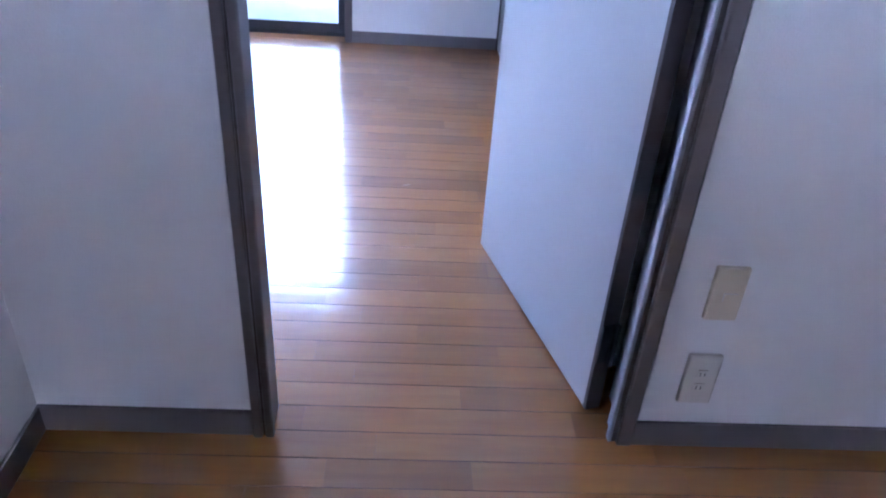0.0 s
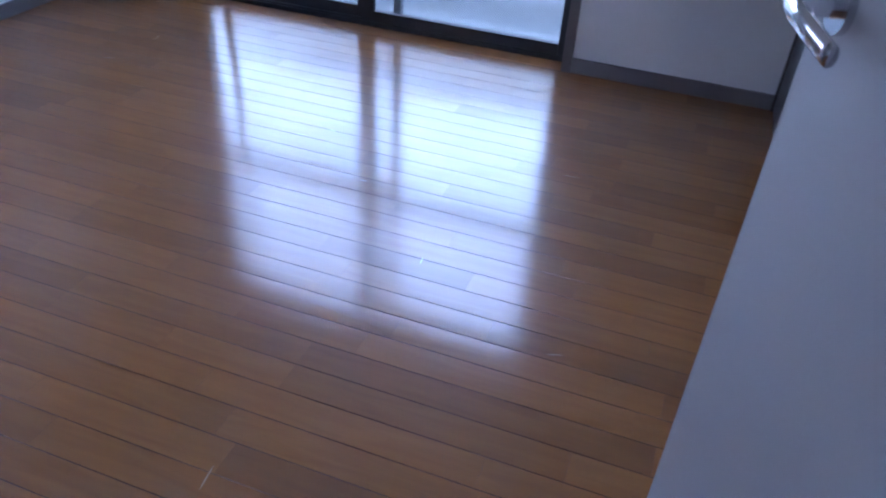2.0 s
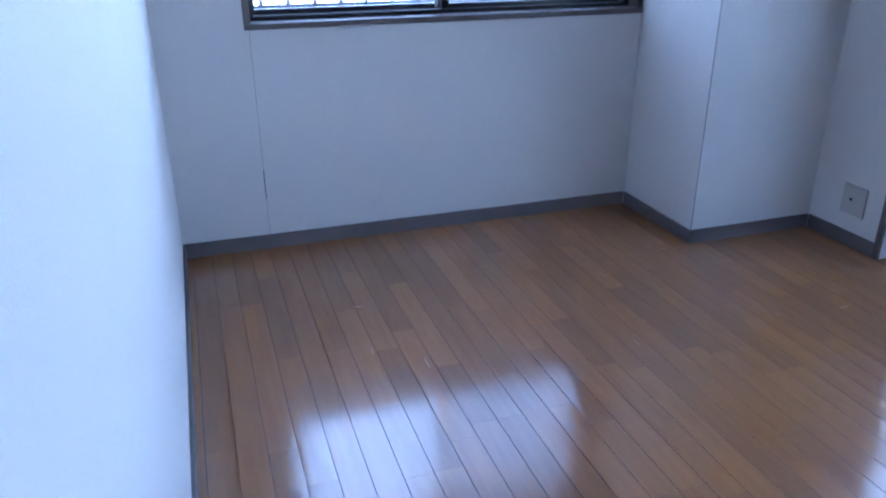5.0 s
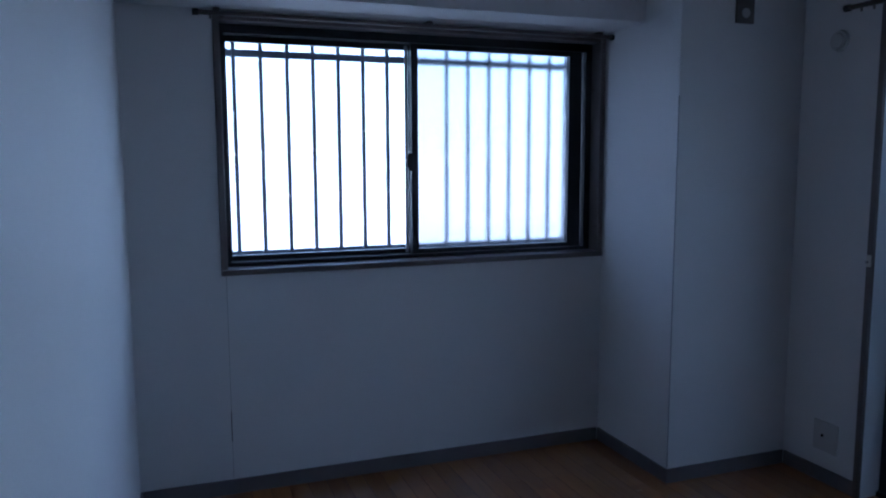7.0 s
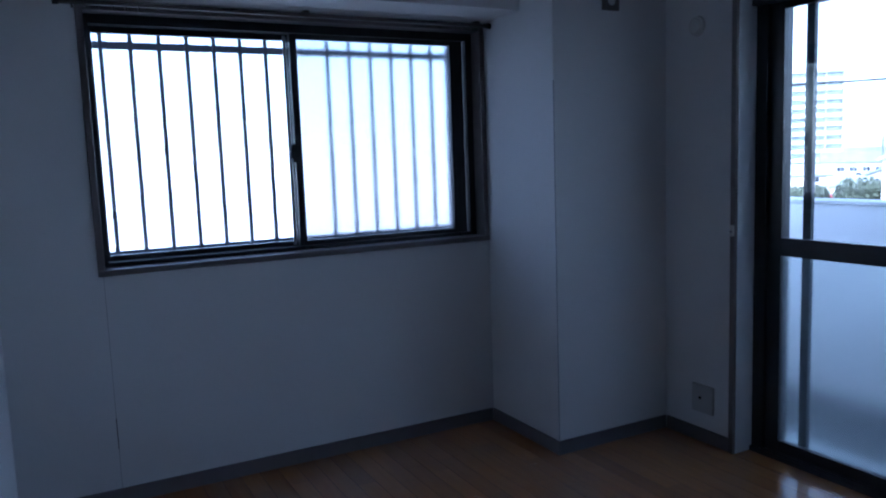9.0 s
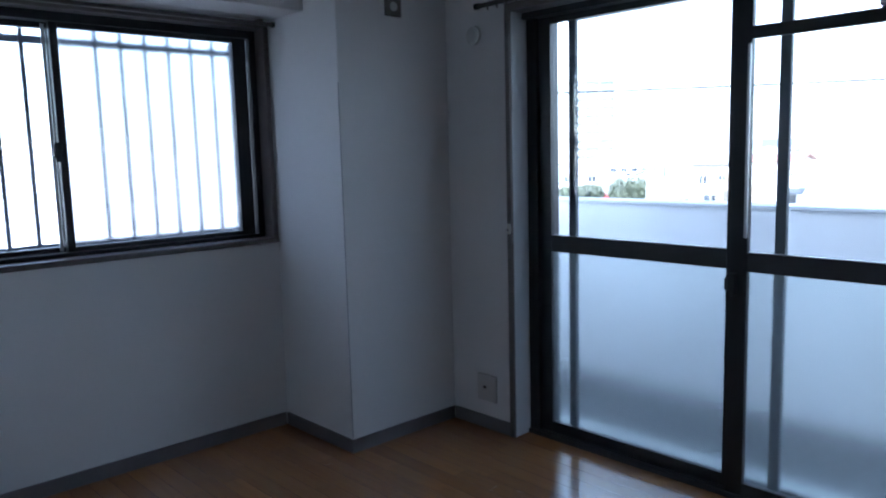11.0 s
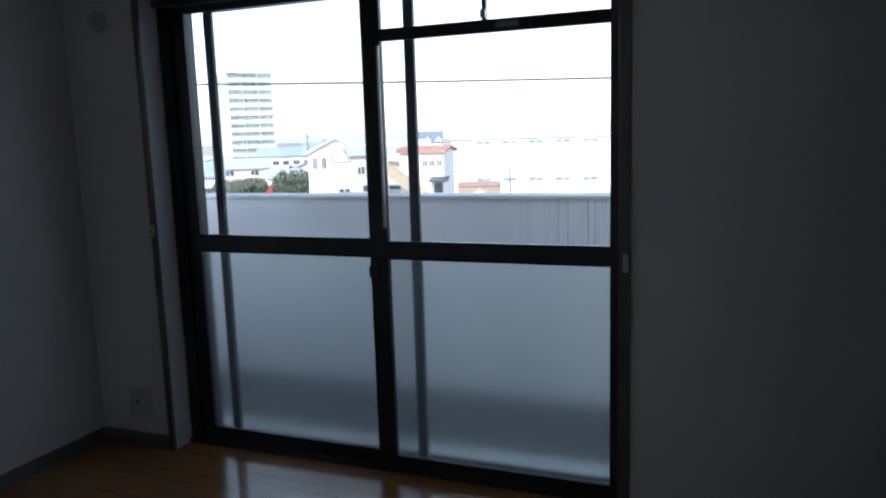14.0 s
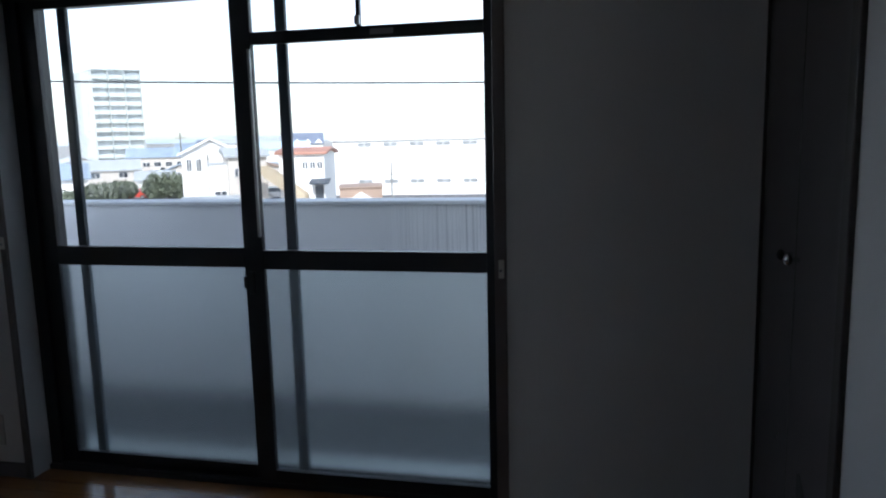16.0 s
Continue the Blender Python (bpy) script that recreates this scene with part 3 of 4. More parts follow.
# ---- curtain rails ----
def curtain_rail(label, a, b, along, brackets):
    """A slim C-shaped rail with end caps and runners."""
    t = thing("curtain_rail", ((a[0] + b[0]) / 2, (a[1] + b[1]) / 2, a[2]), label, "curtain rail")
    r = 0.011
    if along == "y":
        part("rail", cbox(a[0] - r, a[0] + r, a[1], b[1], a[2] - 0.008, a[2] + 0.008, bevel=0.003), RAILMETAL, t)
    else:
        part("rail", cbox(a[0], b[0], a[1] - r, a[1] + r, a[2] - 0.008, a[2] + 0.008, bevel=0.003), RAILMETAL, t)
    for e in (a, b):
        s = -1 if e is a else 1
        o = Vector((0, s, 0)) if along == "y" else Vector((s, 0, 0))
        c = Vector(e)
        part("end_cap", ctube(c - o * 0.002, c + o * 0.018, 0.013, sides=12), BLACK, t, "dark plastic end cap")
    for k in brackets:
        if along == "y":
            part("bracket", cbox(0.0, a[0], k - 0.012, k + 0.012, a[2] + 0.008, a[2] + 0.020, bevel=0.002), RAILMETAL, t)
        else:
            part("bracket", cbox(k - 0.012, k + 0.012, a[1], D, a[2] + 0.008, a[2] + 0.020, bevel=0.002), RAILMETAL, t)
    for k in range(10):
        f = (k + 1) / 40 if k < 6 else 1 - (k - 5) / 40
        c = Vector(a).lerp(Vector(b), f)
        part("runner", ctube(c - Vector((0, 0, 0.022)), c - Vector((0, 0, 0.008)), 0.004, sides=8), TAUPE, t)


curtain_rail("slim brown metal curtain rail over the small window", (0.060, 0.275, 1.848), (0.060, 2.000, 1.848), "y", (0.34, 1.16, 1.95))
curtain_rail("slim brown metal curtain rail over the balcony door", (0.80, 2.55, 1.872), (2.90, 2.55, 1.872), "x", (0.9, 1.85, 2.8))

# ---- balcony door ----
bal = thing("window_2", (1.85, 2.74, 0), "tall bronze sliding balcony door with frosted lower panes", "balcony door")
bal["kind"] = "structure"
part("casing", cbox(0.890, 0.915, D - 0.012, D + 0.003, 0, 1.875, bevel=0.002), TAUPE, bal)
part("casing", cbox(2.755, 2.793, D - 0.012, D + 0.003, 0, 1.875, bevel=0.002), TAUPE, bal)
part("lining", cbox(0.890, 0.9155, D + 0.003, 2.720, 0, 1.842), LINING, bal, "satin pale grey side lining of the opening")
part("lining", cbox(2.754, 2.785, D + 0.003, 2.715, 0, 1.842), LINING, bal, "satin pale grey side lining of the opening")
part("head_casing", cbox(0.890, 2.793, D - 0.0115, 2.69, 1.842, 1.876, bevel=0.002), TAUPE, bal)
part("frame", cbox(0.898, 0.968, 2.720, 2.87, 0, 1.842, bevel=0.001), BRONZE, bal)
part("frame", cbox(2.742, 2.757, 2.715, 2.87, 0, 1.842, bevel=0.001), BRONZE, bal)
part("frame", cbox(0.9156, 2.757, 2.69, 2.87, 1.815, 1.842, bevel=0.001), BRONZE, bal)
part("threshold", cbox(0.9156, 2.754, D + 0.001, 2.704, -0.012, 0.0005, bevel=0.0004), FLOOR, bal, "varnished wooden threshold flush with the floor")
part("sill_track", cbox(0.9156, 2.757, 2.705, 2.87, -0.02, 0.020, bevel=0.002), BRONZE, bal)
for y in (2.712, 2.745, 2.786, 2.83):
    part("track_ridge", cbox(0.97, 2.74, y - 0.002, y + 0.002, 0.020, 0.030), BRONZE, bal)
left = sash(bal, "y", 2.752, 0.026, 0.966, 1.870, 0.022, 1.822, 0.061, 0.034, 0.048, [(0.070, 0.832, FROST), (0.905, 1.789, CLEAR)], 0.056)
right = sash(bal, "y", 2.722, 0.026, 1.842, 2.744, 0.022, 1.822, 0.062, 0.034, 0.045, [(0.067, 0.832, FROST), (0.901, 1.615, CLEAR), (1.657, 1.789, CLEAR)], 0.031)
part("vent_mullion", cbox(2.286, 2.300, 2.712, 2.735, 1.657, 1.789, bevel=0.002), BRONZE, right)
part("vent_catch", cbox(2.284, 2.302, 2.700, 2.712, 1.662, 1.690, bevel=0.002), ALU, right, "small pale sliding vent catch")
part("sticker", cbox(2.335, 2.415, 2.7080, 2.7088, 1.628, 1.646), STICKER, right, "small grey paper sticker")
part("stile_channel", cbox(1.893, 1.903, 2.700, 2.709, 0.95, 1.60, bevel=0.001), ALU, right, "bright aluminium edge on the meeting stile")
lock = part("crescent_lock", cbox(1.848, 1.872, 2.690, 2.709, 0.745, 0.825, bevel=0.003), BLACK, bal, "black crescent lock")
part("lever", cbox(1.832, 1.850, 2.688, 2.702, 0.765, 0.808, bevel=0.003), BLACK, lock)

# insect screen, set close behind the glass and shifted to fit the camera's view
screen = thing("insect_screen", (1.55, 2.786, 0.02), "sliding insect screen in a dark metal frame", "insect screen")
part("stile", cbox(1.095, 1.131, 2.776, 2.796, 0.03, 1.815, bevel=0.002), BRONZE_DULL, screen)
part("stile", cbox(1.968, 2.006, 2.776, 2.796, 0.03, 1.815, bevel=0.002), BRONZE_DULL, screen)
part("rail", cbox(1.131, 1.968, 2.776, 2.796, 0.022, 0.042, bevel=0.002), BRONZE_DULL, screen)
part("rail", cbox(1.131, 1.968, 2.776, 2.796, 1.79, 1.815, bevel=0.002), BRONZE_DULL, screen)
part("rail", cbox(1.131, 1.968, 2.776, 2.796, 0.845, 0.885, bevel=0.002), BRONZE_DULL, screen)
net = part("netting", cbox(1.129, 1.970, 2.7855, 2.7865, 0.040, 1.792), NETTING, screen, "fine grey netting")
net.visible_shadow = False


def tassel_hook(x, z, h):
    t = thing("curtain_hook", (x, D - 0.012, z), "small white curtain tie-back hook on the casing", "hook")
    part("base", cbox(x - 0.009, x + 0.009, D - 0.018, D - 0.012, z, z + h, bevel=0.002), WHITEPLASTIC, t)
    part("peg", ctube((x, D - 0.018, z + h * 0.4), (x, D - 0.030, z + h * 0.45), 0.005, sides=12), CHROME, t)


tassel_hook(0.903, 0.912, 0.045)
tassel_hook(2.778, 0.836, 0.060)

# ---- closet ----
closet = thing("closet", (W, 2.16, 0), "dark brown double closet doors set in the wall", "closet")
part("frame", cbox(W - 0.012, W + 0.10, 1.738, 1.785, 0, 2.03, bevel=0.003), DARKWOOD, closet)
part("frame", cbox(W - 0.004, W + 0.10, 2.600, 2.612, 0, 2.03, bevel=0.003), DARKWOOD, closet)
part("frame", cbox(W - 0.012, W + 0.10, 1.785, 2.600, 1.99, 2.03, bevel=0.003), DARKWOOD, closet)
for a, b, k in ((1.788, 2.186, 2.150), (2.189, 2.598, 2.225)):
    d = part("door", cbox(W + 0.004, W + 0.026, a, b, 0.012, 1.987, bevel=0.0015), CLOSET, closet)
    kn = part("knob", ctube((W + 0.004, k, 0.983), (W - 0.016, k, 0.983), 0.006, sides=12), CHROME, d, "small metal knob")
    bm = bmesh.new()
    bmesh.ops.create_uvsphere(bm, u_segments=16, v_segments=10, radius=0.014, matrix=Matrix.Translation((W - 0.022, k, 0.983)) @ Matrix.Diagonal((0.7, 1, 1, 1)))
    part("knob_head", bm, CHROME if k < 2.2 else BLACK, kn, smooth=True)

# ---- balcony ----
PY, PT, BF = 4.12, 0.930, -0.14
setting("balcony_floor", cbox(-0.35, 6.0, 2.80, PY - 0.80, BF - 0.2, BF), DECK, "grey coated balcony floor, stained", "balcony floor")
# sunken strip whose dark colour stands in for shade below the parapet
setting("balcony_shade_strip", cbox(-0.35, 6.0, PY - 0.80, PY, BF - 0.2, BF - 0.035), SHADE_STRIP, "recessed strip along the parapet, dark to stand in for shade", "gutter")
setting("balcony_parapet", cbox(-0.35, 6.0, PY, PY + 0.15, BF - 0.4, PT), PARAPET, "pale painted concrete parapet with rain streaks", "parapet")
setting("balcony_coping", cbox(-0.36, 6.0, PY - 0.012, PY + 0.175, PT, PT + 0.022, bevel=0.005), COPING, "pale coping on the balcony parapet", "parapet")
setting("balcony_end", cbox(-0.35, -0.20, 2.80, PY, BF - 0.4, PT), PARAPET, "pale painted end wall of the balcony", "parapet")
setting("balcony_end_east", cbox(5.9, 6.0, 2.80, PY, PT, 2.25), RENDER, "pale partition at the far end of the balcony", "partition")
# unseen eaves, kept short so more sky light reaches the room
setting("eaves", cbox(-0.35, 6.0, 2.80, 3.10, 2.36, 2.48, bevel=0.01), RENDER, "narrow pale eaves, unseen, added above the balcony", "eaves")

# ---- outside: ground, town, hills ----
EYE = Vector((3.11, 0.29, 1.27))
GROUND = -6.0


def bearing(az, dist, z=GROUND):
    """A place outside, by its bearing from the room (degrees right of the balcony's axis) and its distance."""
    a = radians(az)
    return Vector((EYE.x + dist * math.sin(a), EYE.y + dist * math.cos(a), z))


def height(el, dist):
    return EYE.z + dist * math.tan(radians(el))


TOWN = material("town_ground", (0.24, 0.235, 0.225), 0.9, vary=0.25, scale=0.05, fine=0.2, fine_scale=4)
ASPHALT = material("asphalt", (0.075, 0.075, 0.08), 0.85, vary=0.15, scale=0.6, fine=0.3, fine_scale=60)
WHITEWALL = material("white_facade", (0.66, 0.65, 0.64), 0.8, vary=0.04, scale=0.3, each=0.05)
CREAM = material("cream_facade", (0.50, 0.46, 0.42), 0.8, vary=0.05, scale=0.4, each=0.08)
BLUEROOF = material("blue_grey_roof", (0.22, 0.27, 0.34), 0.6, vary=0.15, scale=0.8, each=0.15)
SLATE = material("dark_slate_roof", (0.12, 0.14, 0.19), 0.6, vary=0.15, scale=0.8)
SKYROOF = material("pale_blue_roof", (0.42, 0.56, 0.66), 0.5, vary=0.08, scale=0.8)
REDROOF = material("red_tile_roof", (0.30, 0.15, 0.11), 0.65, vary=0.15, scale=1.0)
BROWN = material("brown_roof", (0.24, 0.17, 0.13), 0.7, vary=0.1, scale=1.0)
PALEROOF = material("pale_metal_roof", (0.36, 0.38, 0.40), 0.5, vary=0.08, scale=0.7)
PANE = material("far_window", (0.05, 0.06, 0.075), 0.15, vary=0.2, scale=0.5, spec=0.6, each=0.3)
BEIGE = material("beige_steel", (0.34, 0.28, 0.20), 0.6, vary=0.1)
# bluish distance haze is mixed into the hills' base colour
HILL = material("haze_toned_hills", (0.36, 0.42, 0.46), 0.95, vary=0.15, scale=0.01)
POLE = material("concrete_pole", (0.16, 0.16, 0.155), 0.8, vary=0.1)
BARK = material("bark", (0.09, 0.07, 0.05), 0.9, vary=0.2)
# leaf green is paled and greyed to stand in for distance haze
LEAF = material("haze_paled_leaves", (0.12, 0.14, 0.10), 0.6, vary=0.3, scale=3, spec=0.3)
# far panes: distance haze is put into their pale bluish colour
PANE_FAR = material("haze_painted_window", (0.56, 0.61, 0.63), 0.4, vary=0.12, scale=0.5, each=0.15)
CARPAINT = [material("car_paint_" + n, c, 0.3, vary=0.03, coat=0.6) for n, c in (("white", (0.75, 0.75, 0.75)), ("grey", (0.2, 0.21, 0.23)), ("red", (0.45, 0.06, 0.04)))]
TYRE = material("tyre", (0.02, 0.02, 0.02), 0.8)

setting("ground", cbox(-3000, 3000, -600, 3000, GROUND - 1, GROUND), TOWN, "pale ground of the town, far off", "ground")
road = cbox(-60, 60, -4, 4, 0, 0.03)
setting("road", road, ASPHALT, "grey asphalt road between the houses", "road").matrix_world = Matrix.Translation(bearing(-29, 97, GROUND)) @ Matrix.Rotation(radians(8), 4, "Z")

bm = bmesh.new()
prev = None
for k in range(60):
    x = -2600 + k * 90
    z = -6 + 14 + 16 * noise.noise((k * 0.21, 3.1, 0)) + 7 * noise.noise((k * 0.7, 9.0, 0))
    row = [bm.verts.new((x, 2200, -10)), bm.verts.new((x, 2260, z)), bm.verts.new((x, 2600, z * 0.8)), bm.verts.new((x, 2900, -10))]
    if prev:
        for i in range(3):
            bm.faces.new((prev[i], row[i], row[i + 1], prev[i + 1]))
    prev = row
setting("backdrop", bm, HILL, "low wooded hills on the horizon, haze put into their colour", "hills")


def window_on(parent, x, y, z, w, h, mat=PANE):
    """A far window in a facade that faces -y: frame and pane."""
    o = part("window", cbox(x - w / 2, x + w / 2, y - 0.06, y + 0.02, z - h / 2, z + h / 2), WHITEWALL, parent, local=True)
    part("pane", cbox(x - w / 2 + 0.08, x - 0.04, y - 0.09, y - 0.05, z - h / 2 + 0.08, z + h / 2 - 0.08), mat, o, local=True)
    part("pane", cbox(x + 0.04, x + w / 2 - 0.08, y - 0.09, y - 0.05, z - h / 2 + 0.08, z + h / 2 - 0.08), mat, o, local=True)


def house(az, dist, w, d, eaves, ridge, wall, roof, label, turn=0.0, along=True, windows=(), name="house"):
    """A gabled house: walls, a roof with eaves, and its windows (x, z, w, h) on the side towards the balcony."""
    t = thing(name, bearing(az, dist), label, "house", "houses beyond the balcony", -az + turn)
    part("wall", cbox(-w / 2, w / 2, 0, d, 0, eaves), wall, t, local=True)
    o = 0.35
    if along:   # ridge across the view
        out = [(-o, eaves - 0.1), (d / 2, ridge), (d + o, eaves - 0.1), (d + o, eaves + 0.12), (d / 2, ridge + 0.22), (-o, eaves + 0.12)]
        part("roof", prism(out, "x", -w / 2 - o, w / 2 + o), roof, t, local=True)
        part("gable", prism([(0, eaves), (d, eaves), (d / 2, ridge)], "x", -w / 2, w / 2), wall, t, local=True)
    else:       # ridge along the view, gable in front
        out = [(-w / 2 - o, eaves - 0.1), (0, ridge), (w / 2 + o, eaves - 0.1), (w / 2 + o, eaves + 0.12), (0, ridge + 0.22), (-w / 2 - o, eaves + 0.12)]
        part("roof", prism(out, "y", -o, d + o), roof, t, local=True)
        part("gable", prism([(-w / 2, eaves), (w / 2, eaves), (0, ridge)], "y", 0.0, d), wall, t, local=True)
    for x, z, ww, hh in windows:
        window_on(t, x, 0, z, ww, hh)
    return t


# facade tone lightened in the base colour for distance haze
TOWERWALL = material("pale_grey_green_facade", (0.50, 0.53, 0.53), 0.8, vary=0.05, scale=0.3, each=0.04)
# apartment tower: bays of balconies on the front, a blank stair side
tower = thing("apartment_tower", bearing(-35.75, 255), "white eleven-storey apartment tower with rows of balconies", "apartment building", "", 35.45 + 13)
TH = height(4.9, 255) - GROUND
part("wall", cbox(-6.8, 7.4, 0.0, 14, 0, TH), TOWERWALL, tower, local=True)
part("stair_wall", cbox(-9.2, -6.8, 1.5, 13, 0, TH - 0.4), TOWERWALL, tower, local=True)
part("roof", cbox(-7.1, 7.7, -1.2, 14.2, TH, TH + 0.35), TOWERWALL, tower, local=True)
part("roof_house", cbox(-2, 3, 4, 8, TH + 0.35, TH + 1.8), TOWERWALL, tower, local=True)
floors = 11
FH = TH / floors
for f in range(floors):
    for i in range(3):
        x0 = -6.6 + i * 4.72
        z = f * FH
        b = part("balcony", cbox(x0, x0 + 4.1, -1.3, 0.0, z - 0.08, z + 0.10), TOWERWALL, tower, local=True)
        part("parapet", cbox(x0, x0 + 4.1, -1.3, -1.18, z + 0.10, z + 1.2), TOWERWALL, b, local=True)
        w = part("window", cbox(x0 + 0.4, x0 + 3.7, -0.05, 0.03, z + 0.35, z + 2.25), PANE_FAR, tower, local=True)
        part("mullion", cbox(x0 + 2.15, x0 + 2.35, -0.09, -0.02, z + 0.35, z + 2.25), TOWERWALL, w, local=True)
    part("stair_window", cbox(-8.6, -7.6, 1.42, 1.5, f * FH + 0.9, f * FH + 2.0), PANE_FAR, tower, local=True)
for i in range(4):
    x0 = -6.75 + i * 4.72
    part("fin_wall", cbox(x0 - 0.1, x0 + 0.1, -1.3, 0, 0, TH), TOWERWALL, tower, local=True)

# panes set paler than near ones, haze included in the colour
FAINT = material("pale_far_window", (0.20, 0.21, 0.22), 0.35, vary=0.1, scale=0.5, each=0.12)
# large white building with two rows of windows
D2 = 92
school = thing("white_building", bearing(-12.0, D2), "long white two-storey building with rows of small windows", "building", "", 12.0 - 9)
top = height(-0.30, D2) - GROUND
part("wall", cbox(-15.0, 22, 0, 14, 0, top), WHITEWALL, school, local=True)
part("roof", cbox(-15.3, 22.3, -0.3, 14.3, top, top + 0.3), WHITEWALL, school, local=True)
for r in (-0.42, -3.25):
    z = height(r, D2) - GROUND
    for k in range(9):
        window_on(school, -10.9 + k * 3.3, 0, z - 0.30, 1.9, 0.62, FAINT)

# houses
gabled = house(-29.75, 78, 5.6, 8, height(-1.0, 78) + 6, height(0.05, 78) + 6, WHITEWALL, WHITEWALL, "white gabled house with a pale roof and an annex", along=False, windows=((-2.1, 4.9, 0.55, 1.3), (-1.2, 4.9, 0.55, 1.3), (1.5, 4.3, 0.7, 0.6)))
part("annex", cbox(-0.3, 1.9, -3.2, 0.0, 0, height(-1.75, 75) + 6), WHITEWALL, gabled, "white flat-roofed annex", local=True)
part("annex_roof", cbox(-0.4, 2.0, -3.3, 0.0, height(-1.75, 75) + 6, height(-1.75, 75) + 6.15), PALEROOF, gabled, local=True)
window_on(gabled, 0.7, -3.2, 4.0, 1.3, 0.9, PANE_FAR)
window_on(gabled, 0.7, -3.2, 2.2, 1.2, 0.6, PANE)
part("downpipe", ctube((-0.32, -0.1, 0), (-0.32, -0.1, height(-1.0, 78) + 6), 0.05, sides=8), POLE, gabled, local=True)
house(-27.2, 74, 3.6, 6, height(-1.2, 74) + 6, height(-0.75, 74) + 6, CREAM, PALEROOF, "cream house with a pale low roof", turn=8, windows=((-0.9, 4.2, 0.8, 0.9), (0.8, 4.2, 0.8, 0.9), (-0.2, 2.4, 1.4, 0.9)))
house(-33.4, 190, 13.0, 9, height(-1.1, 190) + 6, height(-0.50, 190) + 6, CREAM, BLUEROOF, "long low hall with a blue-grey roof", windows=((-5, 2.0, 1.6, 1.1), (-2.5, 2.0, 1.6, 1.1), (0, 2.0, 1.6, 1.1), (2.5, 2.0, 1.6, 1.1), (5, 2.0, 1.6, 1.1)))
house(-30.6, 300, 16, 10, height(-0.55, 300) + 6, height(-0.25, 300) + 6, CREAM, BLUEROOF, "far row of houses under a blue-grey roof", windows=((-8, 3, 2, 1.2), (0, 3, 2, 1.2), (8, 3, 2, 1.2)))
house(-27.0, 290, 24, 10, height(-0.3, 290) + 6, height(0.1, 290) + 6, WHITEWALL, PALEROOF, "far row of pale-roofed houses", windows=((-6, 3, 2, 1.2), (2, 3, 2, 1.2)))
dormered = house(-22.8, 190, 7.5, 8, height(-0.45, 190) + 6, height(0.32, 190) + 6, WHITEWALL, SLATE, "white house with a dark blue roof, far off", windows=((-2.5, 3.6, 1.4, 1.2), (0.2, 3.6, 1.4, 1.2), (2.8, 3.6, 1.4, 1.2)))
for x in (-2.4, 0.2, 2.8):
    d = part("dormer", prism([(x - 0.9, 6.0), (x + 0.9, 6.0), (x, 7.1)], "y", -0.6, 3.0), WHITEWALL, dormered, "white gabled dormer", local=True)
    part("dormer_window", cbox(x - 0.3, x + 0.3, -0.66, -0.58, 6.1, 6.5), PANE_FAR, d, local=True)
house(-25.0, 150, 12, 8, height(-0.75, 150) + 6, height(-0.30, 150) + 6, WHITEWALL, SKYROOF, "long white house with a pale blue roof", windows=((-3, 4.2, 1.4, 1.0), (1, 4.2, 1.4, 1.0), (4, 4.2, 1.4, 1.0)))
house(-28.9, 330, 20, 10, height(-0.35, 330) + 6, height(0.0, 330) + 6, CREAM, SLATE, "far dark-roofed row of houses", windows=((-6, 4, 2, 1.2), (0, 4, 2, 1.2), (6, 4, 2, 1.2)))
house(-40.0, 92, 6.5, 7, height(-2.4, 92) + 6, height(-1.5, 92) + 6, WHITEWALL, BLUEROOF, "small white house with a blue roof", windows=((-1, 1.6, 1.3, 1.0), (1.5, 1.6, 1.3, 1.0)))
house(-36.6, 130, 9, 7, height(-1.9, 130) + 6, height(-1.3, 130) + 6, CREAM, PALEROOF, "pale house among the trees", windows=((-2, 2.2, 1.4, 1.0), (2, 2.2, 1.4, 1.0)))
house(-33.6, 112, 5, 6, height(-2.7, 112) + 6, height(-2.2, 112) + 6, WHITEWALL, PALEROOF, "small white building behind the hedge", windows=((0, 1.2, 1.5, 0.8),))
for k, (az, dist) in enumerate(((-31.5, 125), (-29.0, 170), (-26.6, 120), (-25.4, 150), (-38.3, 200), (-41.5, 170), (-43.5, 130), (-28.0, 220))):
    e = height(-1.55 + 0.25 * math.sin(k * 2.1), dist) + 6
    house(az, dist, 6.5 + (k % 3) * 1.5, 7, max(2.6, e - 1.2), max(3.8, e), WHITEWALL if k % 2 else CREAM, (BLUEROOF, PALEROOF, BROWN)[k % 3], "distant two-storey house in the town", turn=(k * 37) % 50 - 25, along=bool(k % 2), windows=((-1.5, 2.0, 1.2, 1.0), (1.3, 2.0, 1.2, 1.0)))

# house with a red roof, an outside stair and a dark awning
hd = 72
red = house(-23.3, hd, 4.3, 5, height(-1.12, hd) + 6, height(-0.85, hd) + 6, WHITEWALL, REDROOF, "white house with a red tiled roof and outside stair", turn=-14, windows=((0.35, 4.75, 0.6, 0.75), (1.05, 4.75, 0.6, 0.75), (1.75, 4.75, 0.6, 0.75)))
part("stair_side", prism([(-3.6, 4.8), (-3.0, 4.8), (0.6, 2.2), (0.6, 1.4), (0.0, 1.4), (-3.6, 4.1)], "y", -1.5, -1.3), BEIGE, red, "beige steel stair string", local=True)
part("stair_side", prism([(-3.6, 4.8), (-3.0, 4.8), (0.6, 2.2), (0.6, 1.4), (0.0, 1.4), (-3.6, 4.1)], "y", -0.5, -0.3), BEIGE, red, "beige steel stair string", local=True)
part("landing", cbox(-4.6, -3.3, -1.5, 0, 4.0, 4.15), BEIGE, red, local=True)
